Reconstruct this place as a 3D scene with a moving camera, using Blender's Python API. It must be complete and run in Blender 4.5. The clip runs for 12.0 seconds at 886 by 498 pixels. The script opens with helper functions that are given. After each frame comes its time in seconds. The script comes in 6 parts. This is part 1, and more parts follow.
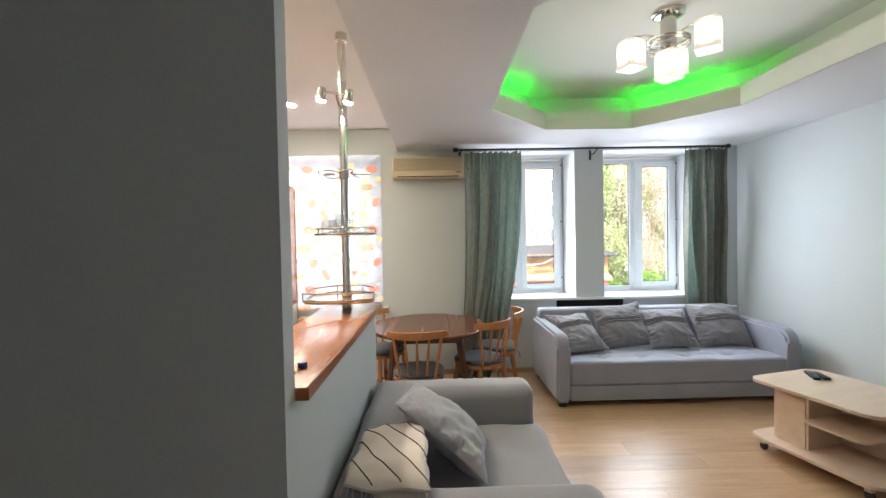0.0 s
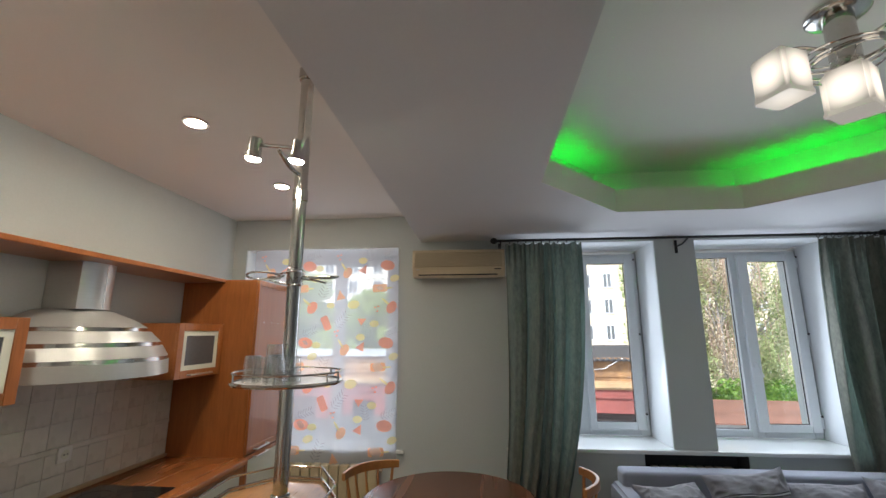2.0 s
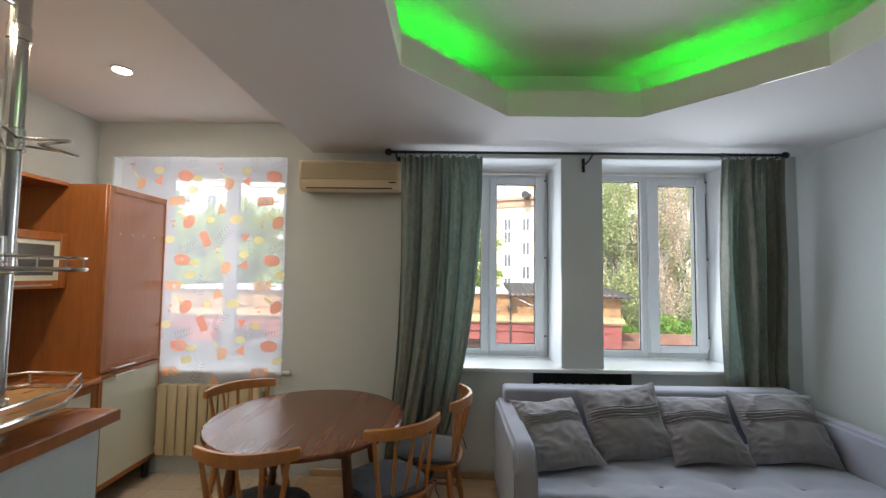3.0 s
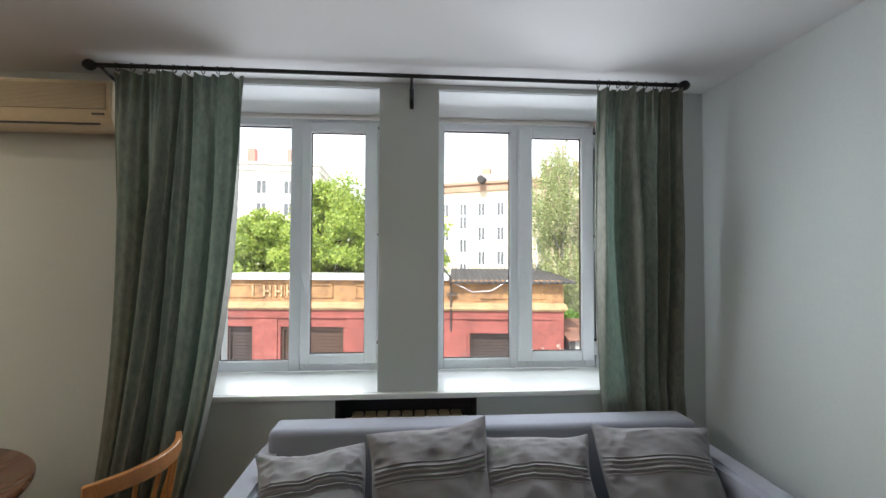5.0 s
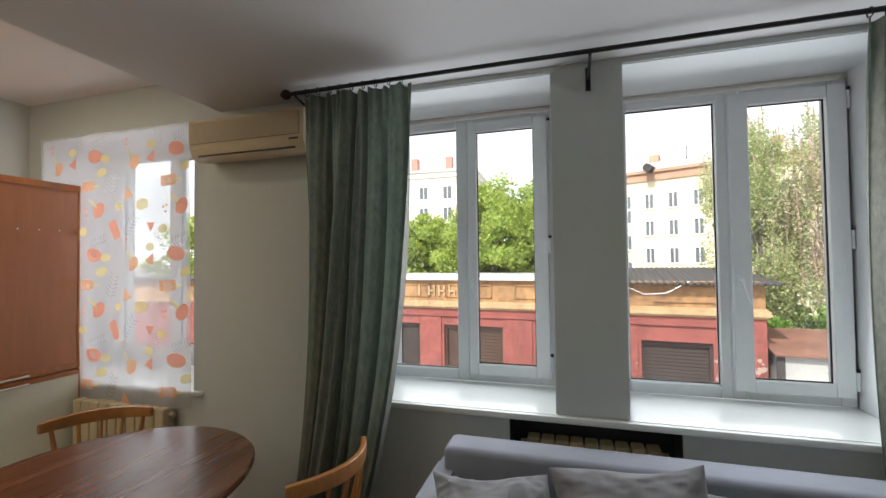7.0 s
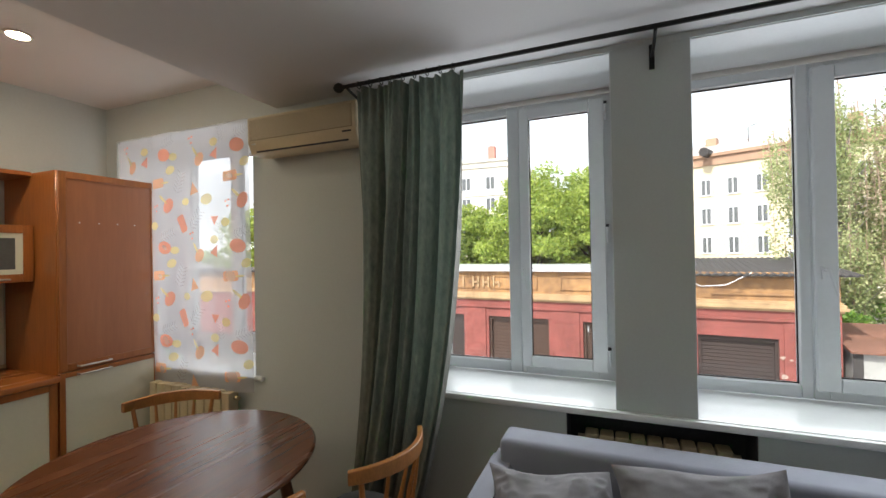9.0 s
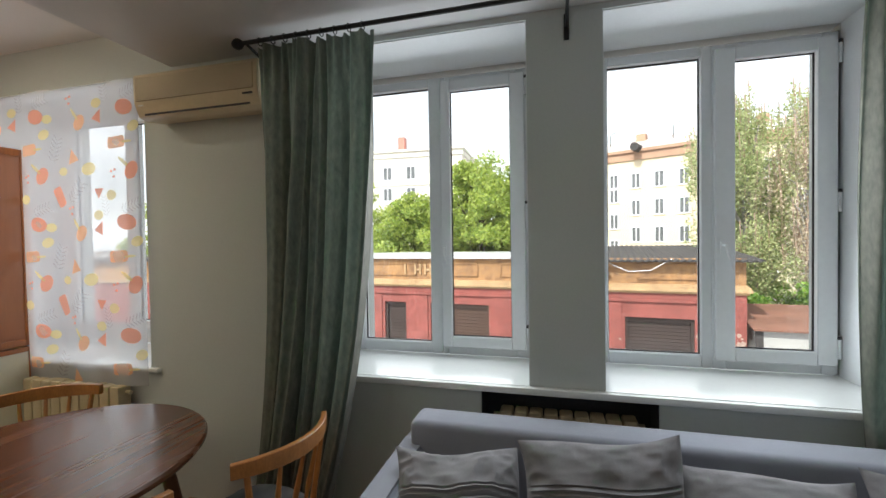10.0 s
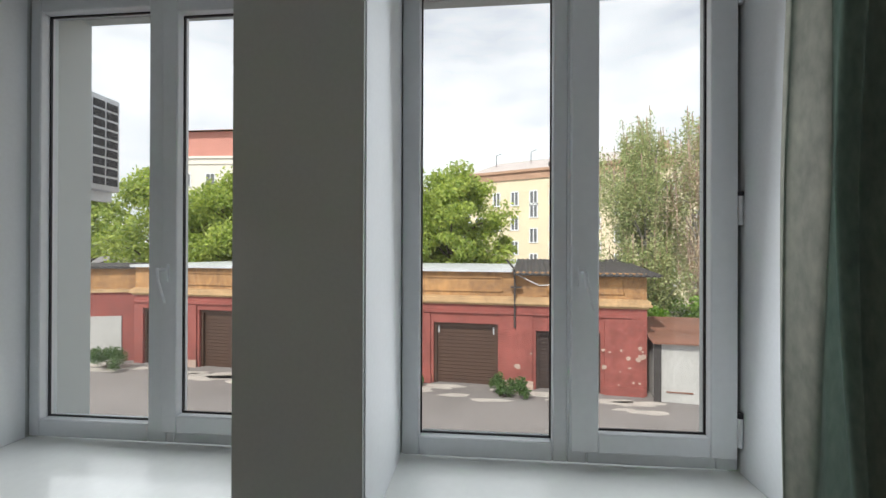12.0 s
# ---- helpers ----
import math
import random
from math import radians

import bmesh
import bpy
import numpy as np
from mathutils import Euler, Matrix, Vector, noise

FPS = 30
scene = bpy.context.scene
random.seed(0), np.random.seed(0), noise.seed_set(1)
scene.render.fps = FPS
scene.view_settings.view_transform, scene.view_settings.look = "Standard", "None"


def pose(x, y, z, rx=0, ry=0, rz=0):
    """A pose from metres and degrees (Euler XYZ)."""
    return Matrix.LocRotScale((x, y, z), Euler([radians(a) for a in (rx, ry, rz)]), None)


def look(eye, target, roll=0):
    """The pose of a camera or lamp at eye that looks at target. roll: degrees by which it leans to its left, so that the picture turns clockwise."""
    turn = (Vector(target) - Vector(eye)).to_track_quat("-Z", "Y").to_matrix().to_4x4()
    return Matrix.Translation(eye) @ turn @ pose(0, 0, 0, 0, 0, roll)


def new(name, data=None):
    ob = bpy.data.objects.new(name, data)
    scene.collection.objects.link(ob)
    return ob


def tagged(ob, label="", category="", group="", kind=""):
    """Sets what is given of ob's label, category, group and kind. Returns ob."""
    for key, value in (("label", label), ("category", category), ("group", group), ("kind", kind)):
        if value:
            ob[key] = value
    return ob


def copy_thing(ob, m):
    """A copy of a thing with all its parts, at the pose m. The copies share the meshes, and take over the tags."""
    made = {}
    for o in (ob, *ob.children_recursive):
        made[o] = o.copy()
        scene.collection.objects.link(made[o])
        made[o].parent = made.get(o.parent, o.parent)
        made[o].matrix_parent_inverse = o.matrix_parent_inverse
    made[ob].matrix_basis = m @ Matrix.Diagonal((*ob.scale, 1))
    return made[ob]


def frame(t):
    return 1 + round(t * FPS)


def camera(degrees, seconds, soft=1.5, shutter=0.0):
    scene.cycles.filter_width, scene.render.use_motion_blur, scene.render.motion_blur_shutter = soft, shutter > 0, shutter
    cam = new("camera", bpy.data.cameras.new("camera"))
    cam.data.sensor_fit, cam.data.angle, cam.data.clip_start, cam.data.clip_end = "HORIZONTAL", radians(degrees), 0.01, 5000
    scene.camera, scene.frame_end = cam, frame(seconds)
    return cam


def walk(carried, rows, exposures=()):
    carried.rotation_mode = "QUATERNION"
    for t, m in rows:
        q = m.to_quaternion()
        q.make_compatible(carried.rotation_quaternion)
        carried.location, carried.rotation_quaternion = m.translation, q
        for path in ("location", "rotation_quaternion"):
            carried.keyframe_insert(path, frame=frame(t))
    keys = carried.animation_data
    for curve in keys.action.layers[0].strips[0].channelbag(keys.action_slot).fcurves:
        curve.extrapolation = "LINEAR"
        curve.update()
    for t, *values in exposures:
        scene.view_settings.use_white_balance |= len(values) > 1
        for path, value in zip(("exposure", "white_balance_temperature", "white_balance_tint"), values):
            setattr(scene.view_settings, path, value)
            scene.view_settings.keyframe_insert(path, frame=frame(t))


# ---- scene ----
cam = camera(92.5, 12.0)
PATH = [
    (0, (0.093, 0.17, 1.511), (0.132, 2.169, 1.467), -1.1),
    (0.5, (0.042, 0.473, 1.529), (0.344, 2.449, 1.479), -0.7),
    (1, (0.094, 0.793, 1.553), (0.302, 2.781, 1.627), -0.0),
    (1.5, (0.148, 1.066, 1.655), (0.125, 3.044, 1.948), -0.1),
    (2, (0.233, 1.268, 1.716), (0.052, 3.221, 2.107), -0.1),
    (2.5, (0.515, 1.418, 1.642), (0.307, 3.389, 1.91), 0.2),
    (3, (0.788, 1.579, 1.556), (0.764, 3.575, 1.672), 0.7),
    (3.5, (1.037, 1.848, 1.544), (1.222, 3.839, 1.594), 0.8),
    (3.7, (1.169, 1.954, 1.502), (1.381, 3.942, 1.552), 0.7),
    (5.5, (1.937, 2.774, 1.573), (1.975, 4.773, 1.626), -0.6),
    (6, (1.882, 2.843, 1.593), (1.453, 4.795, 1.65), -2.0),
    (6.5, (1.756, 2.809, 1.586), (1.199, 4.729, 1.643), -1.0),
    (8.5, (1.747, 2.822, 1.565), (1.091, 4.711, 1.593), -0.6),
    (9, (1.696, 2.817, 1.574), (0.937, 4.667, 1.589), -1.0),
    (9.5, (1.671, 2.817, 1.542), (0.977, 4.693, 1.534), -1.1),
    (10, (1.804, 2.969, 1.505), (1.287, 4.901, 1.464), -0.9),
    (10.5, (1.976, 3.209, 1.52), (1.71, 5.19, 1.447), -0.7),
    (11, (2.057, 3.471, 1.533), (2.075, 5.471, 1.493), -0.4),
    (11.5, (2.151, 3.72, 1.532), (2.162, 5.72, 1.522), 0.6),
    (12, (2.283, 3.953, 1.529), (2.094, 5.944, 1.534), 0.2),
]
EXPOSURES = [(0, 1.64, 6200, 11), (0.5, 1.20, 6150, 11), (1, 0.92, 6100, 10), (1.5, 0.57, 5950, 10), (2, 0.39, 5950, 10), (2.5, 0.45, 6050, 10), (3, 0.68, 6250, 10), (5.5, 0.62, 6500, 10),
             (6.5, 0.30, 6600, 10), (9.5, 0.30, 6600, 10), (10, 0.28, 6550, 8), (10.5, 0.28, 6700, 10), (11, 0.1, 6800, 10), (11.5, -0.06, 6750, 10), (12, -0.30, 6650, 10)]
walk(cam, [(t, look(eye, target, roll)) for t, eye, target, roll in PATH], EXPOSURES)

# ---- light ----
world = bpy.data.worlds.new("sky")
scene.world = world
world.use_nodes = True
wn = world.node_tree.nodes
sky = wn.new("ShaderNodeTexSky")
sky.sky_type, sky.sun_disc = 'NISHITA', False
sky.sun_elevation, sky.sun_rotation = radians(48), radians(205)
sky.dust_density, sky.air_density = 4.0, 1.0
wn["Background"].inputs["Strength"].default_value = 0.15
wl = world.node_tree.links
# thin bright clouds over the blue
where, cloud, cover, veil = (wn.new("ShaderNode" + k) for k in ("TexCoord", "TexNoise", "ValToRGB", "MixRGB"))
squash = wn.new("ShaderNodeMapping")
squash.inputs["Scale"].default_value = (1.0, 1.0, 3.2)
cloud.inputs["Scale"].default_value, cloud.inputs["Detail"].default_value, cloud.inputs["Roughness"].default_value = 2.3, 7, 0.55
cover.color_ramp.elements[0].position, cover.color_ramp.elements[1].position = 0.30, 0.60
cover.color_ramp.elements[0].color, cover.color_ramp.elements[1].color = (0.45, 0.45, 0.45, 1), (1, 1, 1, 1)
veil.inputs[2].default_value = (9.9, 10.1, 10.5, 1)
wl.new(where.outputs["Generated"], squash.inputs["Vector"])
wl.new(squash.outputs["Vector"], cloud.inputs["Vector"])
wl.new(cloud.outputs["Fac"], cover.inputs["Fac"])
wl.new(cover.outputs["Color"], veil.inputs[0])
wl.new(sky.outputs["Color"], veil.inputs[1])
wl.new(veil.outputs["Color"], wn["Background"].inputs["Color"])


def lamp(name, kind, watts, colour, m, **sizes):
    data = bpy.data.lights.new(name, kind)
    data.energy, data.color = watts, colour
    if kind == 'AREA':
        data.shape, data.size, data.size_y = 'RECTANGLE', sizes["w"], sizes["h"]
        if "spread" in sizes:
            data.spread = radians(sizes["spread"])
    if kind == 'POINT':
        data.shadow_soft_size = sizes.get("r", 0.03)
    if kind == 'SPOT':
        data.shadow_soft_size, data.spot_size, data.spot_blend = 0.02, radians(sizes["cone"]), 0.7
    if kind == 'SUN':
        data.angle = radians(sizes["angle"])
    ob = new(name, data)
    ob.matrix_world = m
    return ob


sun_to = Vector((math.sin(radians(-25)) * math.cos(radians(48)), -math.cos(radians(-25)) * math.cos(radians(48)), math.sin(radians(48))))
lamp("sun", 'SUN', 5.0, (1.0, 0.95, 0.87), look(sun_to * 30, (0, 0, 0)), angle=2.0)
# daylight of the sky in the three window openings
for x, y, z, side, down, watts, w, h in ((1.32, 4.875, 1.70, 0.0, 2.1, 3.6, 0.58, 0.9), (2.36, 4.80, 1.70, 2.4, 1.3, 6.2, 0.60, 0.9),
                                  (1.16, 5.25, 1.64, 0.0, 0.4, 5.6, 0.80, 1.4), (2.53, 5.25, 1.64, 0.0, 0.4, 6.0, 0.90, 1.4), (-1.20, 5.22, 1.64, 0.0, 0.6, 4.4, 1.0, 1.4)):
    lamp("sky_light", 'AREA', watts, (0.88, 0.935, 1.0), look((x, y, z), (x + side, y - 4, z - down)), w=w, h=h)


# ---- materials ----
def ramp2(nodes, links, fac, a, b, lo=0.3, hi=0.7):
    r = nodes.new("ShaderNodeValToRGB")
    r.color_ramp.elements[0].position, r.color_ramp.elements[1].position = lo, hi
    r.color_ramp.elements[0].color, r.color_ramp.elements[1].color = (*a, 1), (*b, 1)
    links.new(fac, r.inputs["Fac"])
    return r.outputs["Color"]


def surface(name, colour, rough=0.6, metal=0.0, vary=0.12, scale=4.0, fine=60.0, bump=0.05, stretch=(1, 1, 1), island=0.0,
            sheen=0.0, coat=0.0, depth=0.002, dirt=None, uneven=0.07):
    m = bpy.data.materials.new(name)
    m.use_nodes = True
    n, l = m.node_tree.nodes, m.node_tree.links
    b = n["Principled BSDF"]
    tc = n.new("ShaderNodeTexCoord")
    mp = n.new("ShaderNodeMapping")
    mp.inputs["Scale"].default_value = stretch
    l.new(tc.outputs["Object"], mp.inputs["Vector"])
    big, small = n.new("ShaderNodeTexNoise"), n.new("ShaderNodeTexNoise")
    big.inputs["Scale"].default_value, big.inputs["Detail"].default_value = scale, 5
    small.inputs["Scale"].default_value, small.inputs["Detail"].default_value = fine, 6
    for t in (big, small):
        l.new(mp.outputs["Vector"], t.inputs["Vector"])
    mixed = n.new("ShaderNodeMath")
    mixed.operation = 'ADD'
    half = n.new("ShaderNodeMath")
    half.operation = 'MULTIPLY'
    half.inputs[1].default_value = 0.5
    l.new(big.outputs["Fac"], mixed.inputs[0])
    l.new(small.outputs["Fac"], mixed.inputs[1])
    l.new(mixed.outputs[0], half.inputs[0])
    dark = tuple(c * (1 - vary) for c in colour)
    light = tuple(min(1, c * (1 + vary)) for c in colour)
    col = ramp2(n, l, half.outputs[0], dirt or dark, light, 0.33, 0.67)
    if island:
        info = n.new("ShaderNodeObjectInfo")
        hsv = n.new("ShaderNodeHueSaturation")
        rng = n.new("ShaderNodeMapRange")
        rng.inputs["To Min"].default_value, rng.inputs["To Max"].default_value = 1 - island, 1 + island
        l.new(info.outputs["Random"], rng.inputs["Value"])
        l.new(rng.outputs["Result"], hsv.inputs["Value"])
        l.new(col, hsv.inputs["Color"])
        col = hsv.outputs["Color"]
    l.new(col, b.inputs["Base Color"])
    rr = n.new("ShaderNodeMapRange")
    rr.inputs["To Min"].default_value, rr.inputs["To Max"].default_value = max(0.02, rough - uneven), min(1, rough + uneven)
    l.new(big.outputs["Fac"], rr.inputs["Value"])
    l.new(rr.outputs["Result"], b.inputs["Roughness"])
    b.inputs["Metallic"].default_value = metal
    b.inputs["Sheen Weight"].default_value = sheen
    b.inputs["Coat Weight"].default_value = coat
    if bump:
        bp = n.new("ShaderNodeBump")
        bp.inputs["Strength"].default_value, bp.inputs["Distance"].default_value = bump, depth
        l.new(small.outputs["Fac"], bp.inputs["Height"])
        l.new(bp.outputs["Normal"], b.inputs["Normal"])
    return m


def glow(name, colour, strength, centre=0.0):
    """A light-giving surface; centre: a brighter middle painted into the emission, as if a bulb sat inside."""
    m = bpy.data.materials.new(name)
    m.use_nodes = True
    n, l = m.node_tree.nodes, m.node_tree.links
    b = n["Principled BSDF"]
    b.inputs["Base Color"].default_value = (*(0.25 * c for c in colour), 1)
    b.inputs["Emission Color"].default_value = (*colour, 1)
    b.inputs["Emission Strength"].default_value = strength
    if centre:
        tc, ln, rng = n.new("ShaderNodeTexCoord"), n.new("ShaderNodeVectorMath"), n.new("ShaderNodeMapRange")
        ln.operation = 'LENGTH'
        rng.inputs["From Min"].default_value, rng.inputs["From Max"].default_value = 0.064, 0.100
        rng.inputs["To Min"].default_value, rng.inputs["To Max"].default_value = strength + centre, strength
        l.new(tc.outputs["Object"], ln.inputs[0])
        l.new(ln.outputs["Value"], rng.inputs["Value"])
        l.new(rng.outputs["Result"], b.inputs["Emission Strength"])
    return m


def clear_glass(name, tint, gloss=0.08, rough=0.0, dust=0.0):
    m = bpy.data.materials.new(name)
    m.use_nodes = True
    n, l = m.node_tree.nodes, m.node_tree.links
    n.remove(n["Principled BSDF"])
    tr, gl, mix, lw, bend, mul = (n.new("ShaderNode" + k) for k in ("BsdfTransparent", "BsdfGlossy", "MixShader", "LayerWeight", "Math", "Math"))
    tr.inputs["Color"].default_value = (*tint, 1)
    gl.inputs["Roughness"].default_value = rough
    bend.operation, mul.operation = 'POWER', 'MULTIPLY_ADD'
    bend.inputs[1].default_value = 4.0
    mul.inputs[1].default_value, mul.inputs[2].default_value = 0.5, gloss * 0.4
    l.new(lw.outputs["Facing"], bend.inputs[0])
    l.new(bend.outputs[0], mul.inputs[0])
    l.new(mul.outputs[0], mix.inputs["Fac"])
    l.new(tr.outputs[0], mix.inputs[1])
    l.new(gl.outputs[0], mix.inputs[2])
    last = mix
    if dust:
        # thin film of dust that scatters the daylight
        film, veil = n.new("ShaderNodeBsdfTranslucent"), n.new("ShaderNodeMixShader")
        film.inputs["Color"].default_value = (0.9, 0.9, 0.88, 1)
        veil.inputs["Fac"].default_value = dust
        l.new(mix.outputs[0], veil.inputs[1])
        l.new(film.outputs[0], veil.inputs[2])
        last = veil
    l.new(last.outputs[0], n["Material Output"].inputs["Surface"])
    return m


def cloth(name, colour, through_light, see=0.0, vary=0.12, fine=220, scale=6, stretch=(1, 1, 1), glow_through=None):
    m = surface(name, colour, 0.85, vary=vary, scale=scale, fine=fine, bump=0.25, stretch=stretch, sheen=0.15)
    n, l = m.node_tree.nodes, m.node_tree.links
    b = n["Principled BSDF"]
    tl, mix = n.new("ShaderNodeBsdfTranslucent"), n.new("ShaderNodeMixShader")
    tl.inputs["Color"].default_value = (*(glow_through or colour), 1)
    mix.inputs["Fac"].default_value = through_light
    l.new(b.outputs[0], mix.inputs[1])
    l.new(tl.outputs[0], mix.inputs[2])
    last = mix
    if see:
        tr, mix2 = n.new("ShaderNodeBsdfTransparent"), n.new("ShaderNodeMixShader")
        mix2.inputs["Fac"].default_value = see
        l.new(mix.outputs[0], mix2.inputs[1])
        l.new(tr.outputs[0], mix2.inputs[2])
        last = mix2
    l.new(last.outputs[0], n["Material Output"].inputs["Surface"])
    return m


PAINT = surface("wall_paint", (0.555, 0.59, 0.585), 0.75, vary=0.035, scale=1.2, fine=90, bump=0.06)
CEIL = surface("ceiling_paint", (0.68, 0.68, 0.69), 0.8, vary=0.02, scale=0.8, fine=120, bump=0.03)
# kitchen ceiling and tray top: lamplight put into the colour, paler than the soffit
LITKITCHENCEIL = surface("kitchen_ceiling_lit_tone", (0.80, 0.775, 0.76), 0.8, vary=0.02, scale=0.8, fine=120, bump=0.03)
LITTRAYTOP = surface("tray_top_lit_tone", (0.80, 0.80, 0.76), 0.8, vary=0.02, scale=0.8, fine=120, bump=0.03)
TWIG = surface("reddish_twig", (0.42, 0.30, 0.23), 0.85, vary=0.25, scale=6)
TRAYPAINT = surface("tray_paint", (0.78, 0.77, 0.68), 0.75, vary=0.03, scale=2, fine=90, bump=0.03)
REVEAL = surface("reveal_paint", (0.78, 0.81, 0.83), 0.6, vary=0.03, scale=2, fine=80, bump=0.04)
PVC = surface("white_pvc", (0.80, 0.83, 0.86), 0.32, vary=0.03, scale=3, fine=40, bump=0.01)
SILL = surface("sill_laminate", (0.74, 0.76, 0.74), 0.20, vary=0.03, scale=2, fine=40, bump=0.01, coat=0.3)
RUBBER = surface("black_rubber", (0.02, 0.02, 0.025), 0.6, vary=0.2)
LAMINATE = surface("laminate_oak", (0.47, 0.30, 0.17), 0.33, vary=0.20, scale=2.2, fine=22, bump=0.05, stretch=(1.2, 14, 1), island=0.10, coat=0.08, uneven=0.04)
TILE = surface("floor_tile", (0.50, 0.42, 0.32), 0.30, vary=0.12, scale=5, fine=30, bump=0.03, island=0.06)
SPLASHGROUT = surface("splashback_grout", (0.47, 0.45, 0.40), 0.8, vary=0.15)
GROUT = surface("grout", (0.40, 0.37, 0.33), 0.9, vary=0.15)
WALLTILE = surface("wall_tile", (0.60, 0.57, 0.50), 0.28, vary=0.06, scale=6, fine=30, bump=0.02, island=0.05)
CHERRY = surface("cherry_veneer", (0.33, 0.11, 0.027), 0.32, vary=0.20, scale=3.0, fine=18, bump=0.03, stretch=(5, 5, 0.5), coat=0.2)
CHERRYTOP = surface("cherry_worktop", (0.37, 0.125, 0.035), 0.27, vary=0.09, scale=3.0, fine=20, bump=0.0, stretch=(7, 0.7, 7), coat=0.1, uneven=0.015)
CHERRYPANEL = surface("cherry_panel", (0.34, 0.125, 0.05), 0.36, vary=0.10, scale=2.0, fine=14, bump=0.02, stretch=(4, 4, 0.4), coat=0.15)
CREAM = surface("cream_front", (0.66, 0.66, 0.55), 0.35, vary=0.03, scale=2, fine=50, bump=0.01)
CHROME = surface("chrome", (0.62, 0.60, 0.57), 0.16, metal=1.0, vary=0.06, scale=12, bump=0.0)
STEEL = surface("brushed_steel", (0.62, 0.61, 0.58), 0.34, metal=0.9, vary=0.05, scale=10, fine=80, bump=0.03, stretch=(1, 1, 12))
HOODPAINT = surface("hood_enamel", (0.50, 0.49, 0.46), 0.38, metal=0.55, vary=0.03, scale=6, bump=0.0)
BLACKGLASS = surface("black_ceramic", (0.008, 0.008, 0.009), 0.08, vary=0.2, bump=0.0)
FROST = surface("smoked_glass", (0.10, 0.10, 0.10), 0.16, vary=0.1, scale=4, bump=0.0)
WALNUT = surface("walnut_top", (0.125, 0.046, 0.020), 0.27, vary=0.30, scale=2.2, fine=9, bump=0.0, stretch=(8, 0.35, 1), coat=0.10, uneven=0.02)
WALNUTLEG = surface("walnut_leg", (0.10, 0.038, 0.016), 0.34, vary=0.25, scale=4, fine=30, bump=0.03, stretch=(6, 6, 1))
BEECH = surface("oiled_beech", (0.40, 0.165, 0.048), 0.36, vary=0.20, scale=5, fine=40, bump=0.03, stretch=(4, 4, 1.5), coat=0.15)
SOFA = surface("grey_sofa_fabric", (0.275, 0.29, 0.345), 0.92, vary=0.10, scale=5, fine=380, bump=0.35, sheen=0.35)
SOFA2 = surface("grey_armchair_fabric", (0.27, 0.26, 0.272), 0.92, vary=0.10, scale=4, fine=380, bump=0.35, sheen=0.3)
CUSHION = surface("grey_cushion_fabric", (0.205, 0.197, 0.210), 0.92, vary=0.13, scale=6, fine=320, bump=0.35, sheen=0.35)
SEATPAD = surface("charcoal_pad", (0.075, 0.078, 0.088), 0.9, vary=0.15, scale=8, fine=260, bump=0.3, sheen=0.2)
BLANKET = surface("cream_blanket", (0.64, 0.56, 0.49), 0.95, vary=0.08, scale=8, fine=300, bump=0.4, sheen=0.3)
STRIPE = surface("dark_stripe", (0.07, 0.06, 0.06), 0.95, vary=0.1)
CURTAIN = cloth("sage_curtain", (0.150, 0.145, 0.118), 0.16, vary=0.38, fine=70, scale=30, stretch=(1, 1, 0.45), glow_through=(0.21, 0.32, 0.265))
SHEER = cloth("white_sheer", (0.80, 0.81, 0.87), 0.60, see=0.50, vary=0.03)
ROD = surface("black_rod", (0.012, 0.012, 0.013), 0.42, metal=0.3, vary=0.2)
BIRCHPLY = surface("pale_birch_board", (0.66, 0.50, 0.37), 0.42, vary=0.10, scale=2.5, fine=24, bump=0.02, stretch=(1.2, 9, 9))
BIRCHEDGE = surface("pale_board_edge", (0.60, 0.47, 0.36), 0.5, vary=0.06)
BLACKPLASTIC = surface("black_plastic", (0.02, 0.02, 0.022), 0.4, vary=0.2, scale=20)
ACSHELL = surface("aged_plastic", (0.60, 0.50, 0.34), 0.42, vary=0.06, scale=3, bump=0.01)
ACGRILLE = surface("aged_grille", (0.26, 0.20, 0.12), 0.5, vary=0.08, scale=3, bump=0.01)
RADIATOR = surface("cream_enamel", (0.50, 0.41, 0.26), 0.38, vary=0.06, scale=4, bump=0.02)
# near-black colour that paints the shade inside the radiator recess
NICHESHADE = surface("niche_shade", (0.05, 0.05, 0.055), 0.85, vary=0.2)
WOODTRIM = surface("pale_wood_trim", (0.46, 0.34, 0.20), 0.45, vary=0.15, scale=4, fine=30, bump=0.02, stretch=(1, 8, 8))
TRAYWOOD = surface("tray_wood", (0.50, 0.25, 0.08), 0.30, vary=0.2, scale=4, fine=26, bump=0.02, stretch=(8, 1, 1), coat=0.3)
WINDOWGLASS = clear_glass("window_glass", (0.97, 0.985, 0.985), 0.06, dust=0.012)
TUMBLER = clear_glass("tumbler_glass", (0.985, 0.99, 0.99), 0.55, 0.02)
SOCKET = surface("white_plastic", (0.75, 0.74, 0.70), 0.35, vary=0.03)
# cube glow: the bulb's hot spot is painted as an emission gradient
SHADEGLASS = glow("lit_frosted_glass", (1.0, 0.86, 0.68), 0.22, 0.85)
# the foot emits by itself, for light it would catch from the cube
SHADEEND = glow("glowing_glass_rim", (1.0, 0.88, 0.70), 0.24)
BULB = glow("halogen_bulb", (1.0, 0.86, 0.62), 260.0)
GREENLED = glow("green_led", (0.0, 1.0, 0.01), 13.0)
BRASS = surface("worn_brass", (0.55, 0.40, 0.18), 0.30, metal=0.9, vary=0.15, scale=40)
BLUE = surface("dark_blue_plastic", (0.02, 0.02, 0.14), 0.35, vary=0.1)
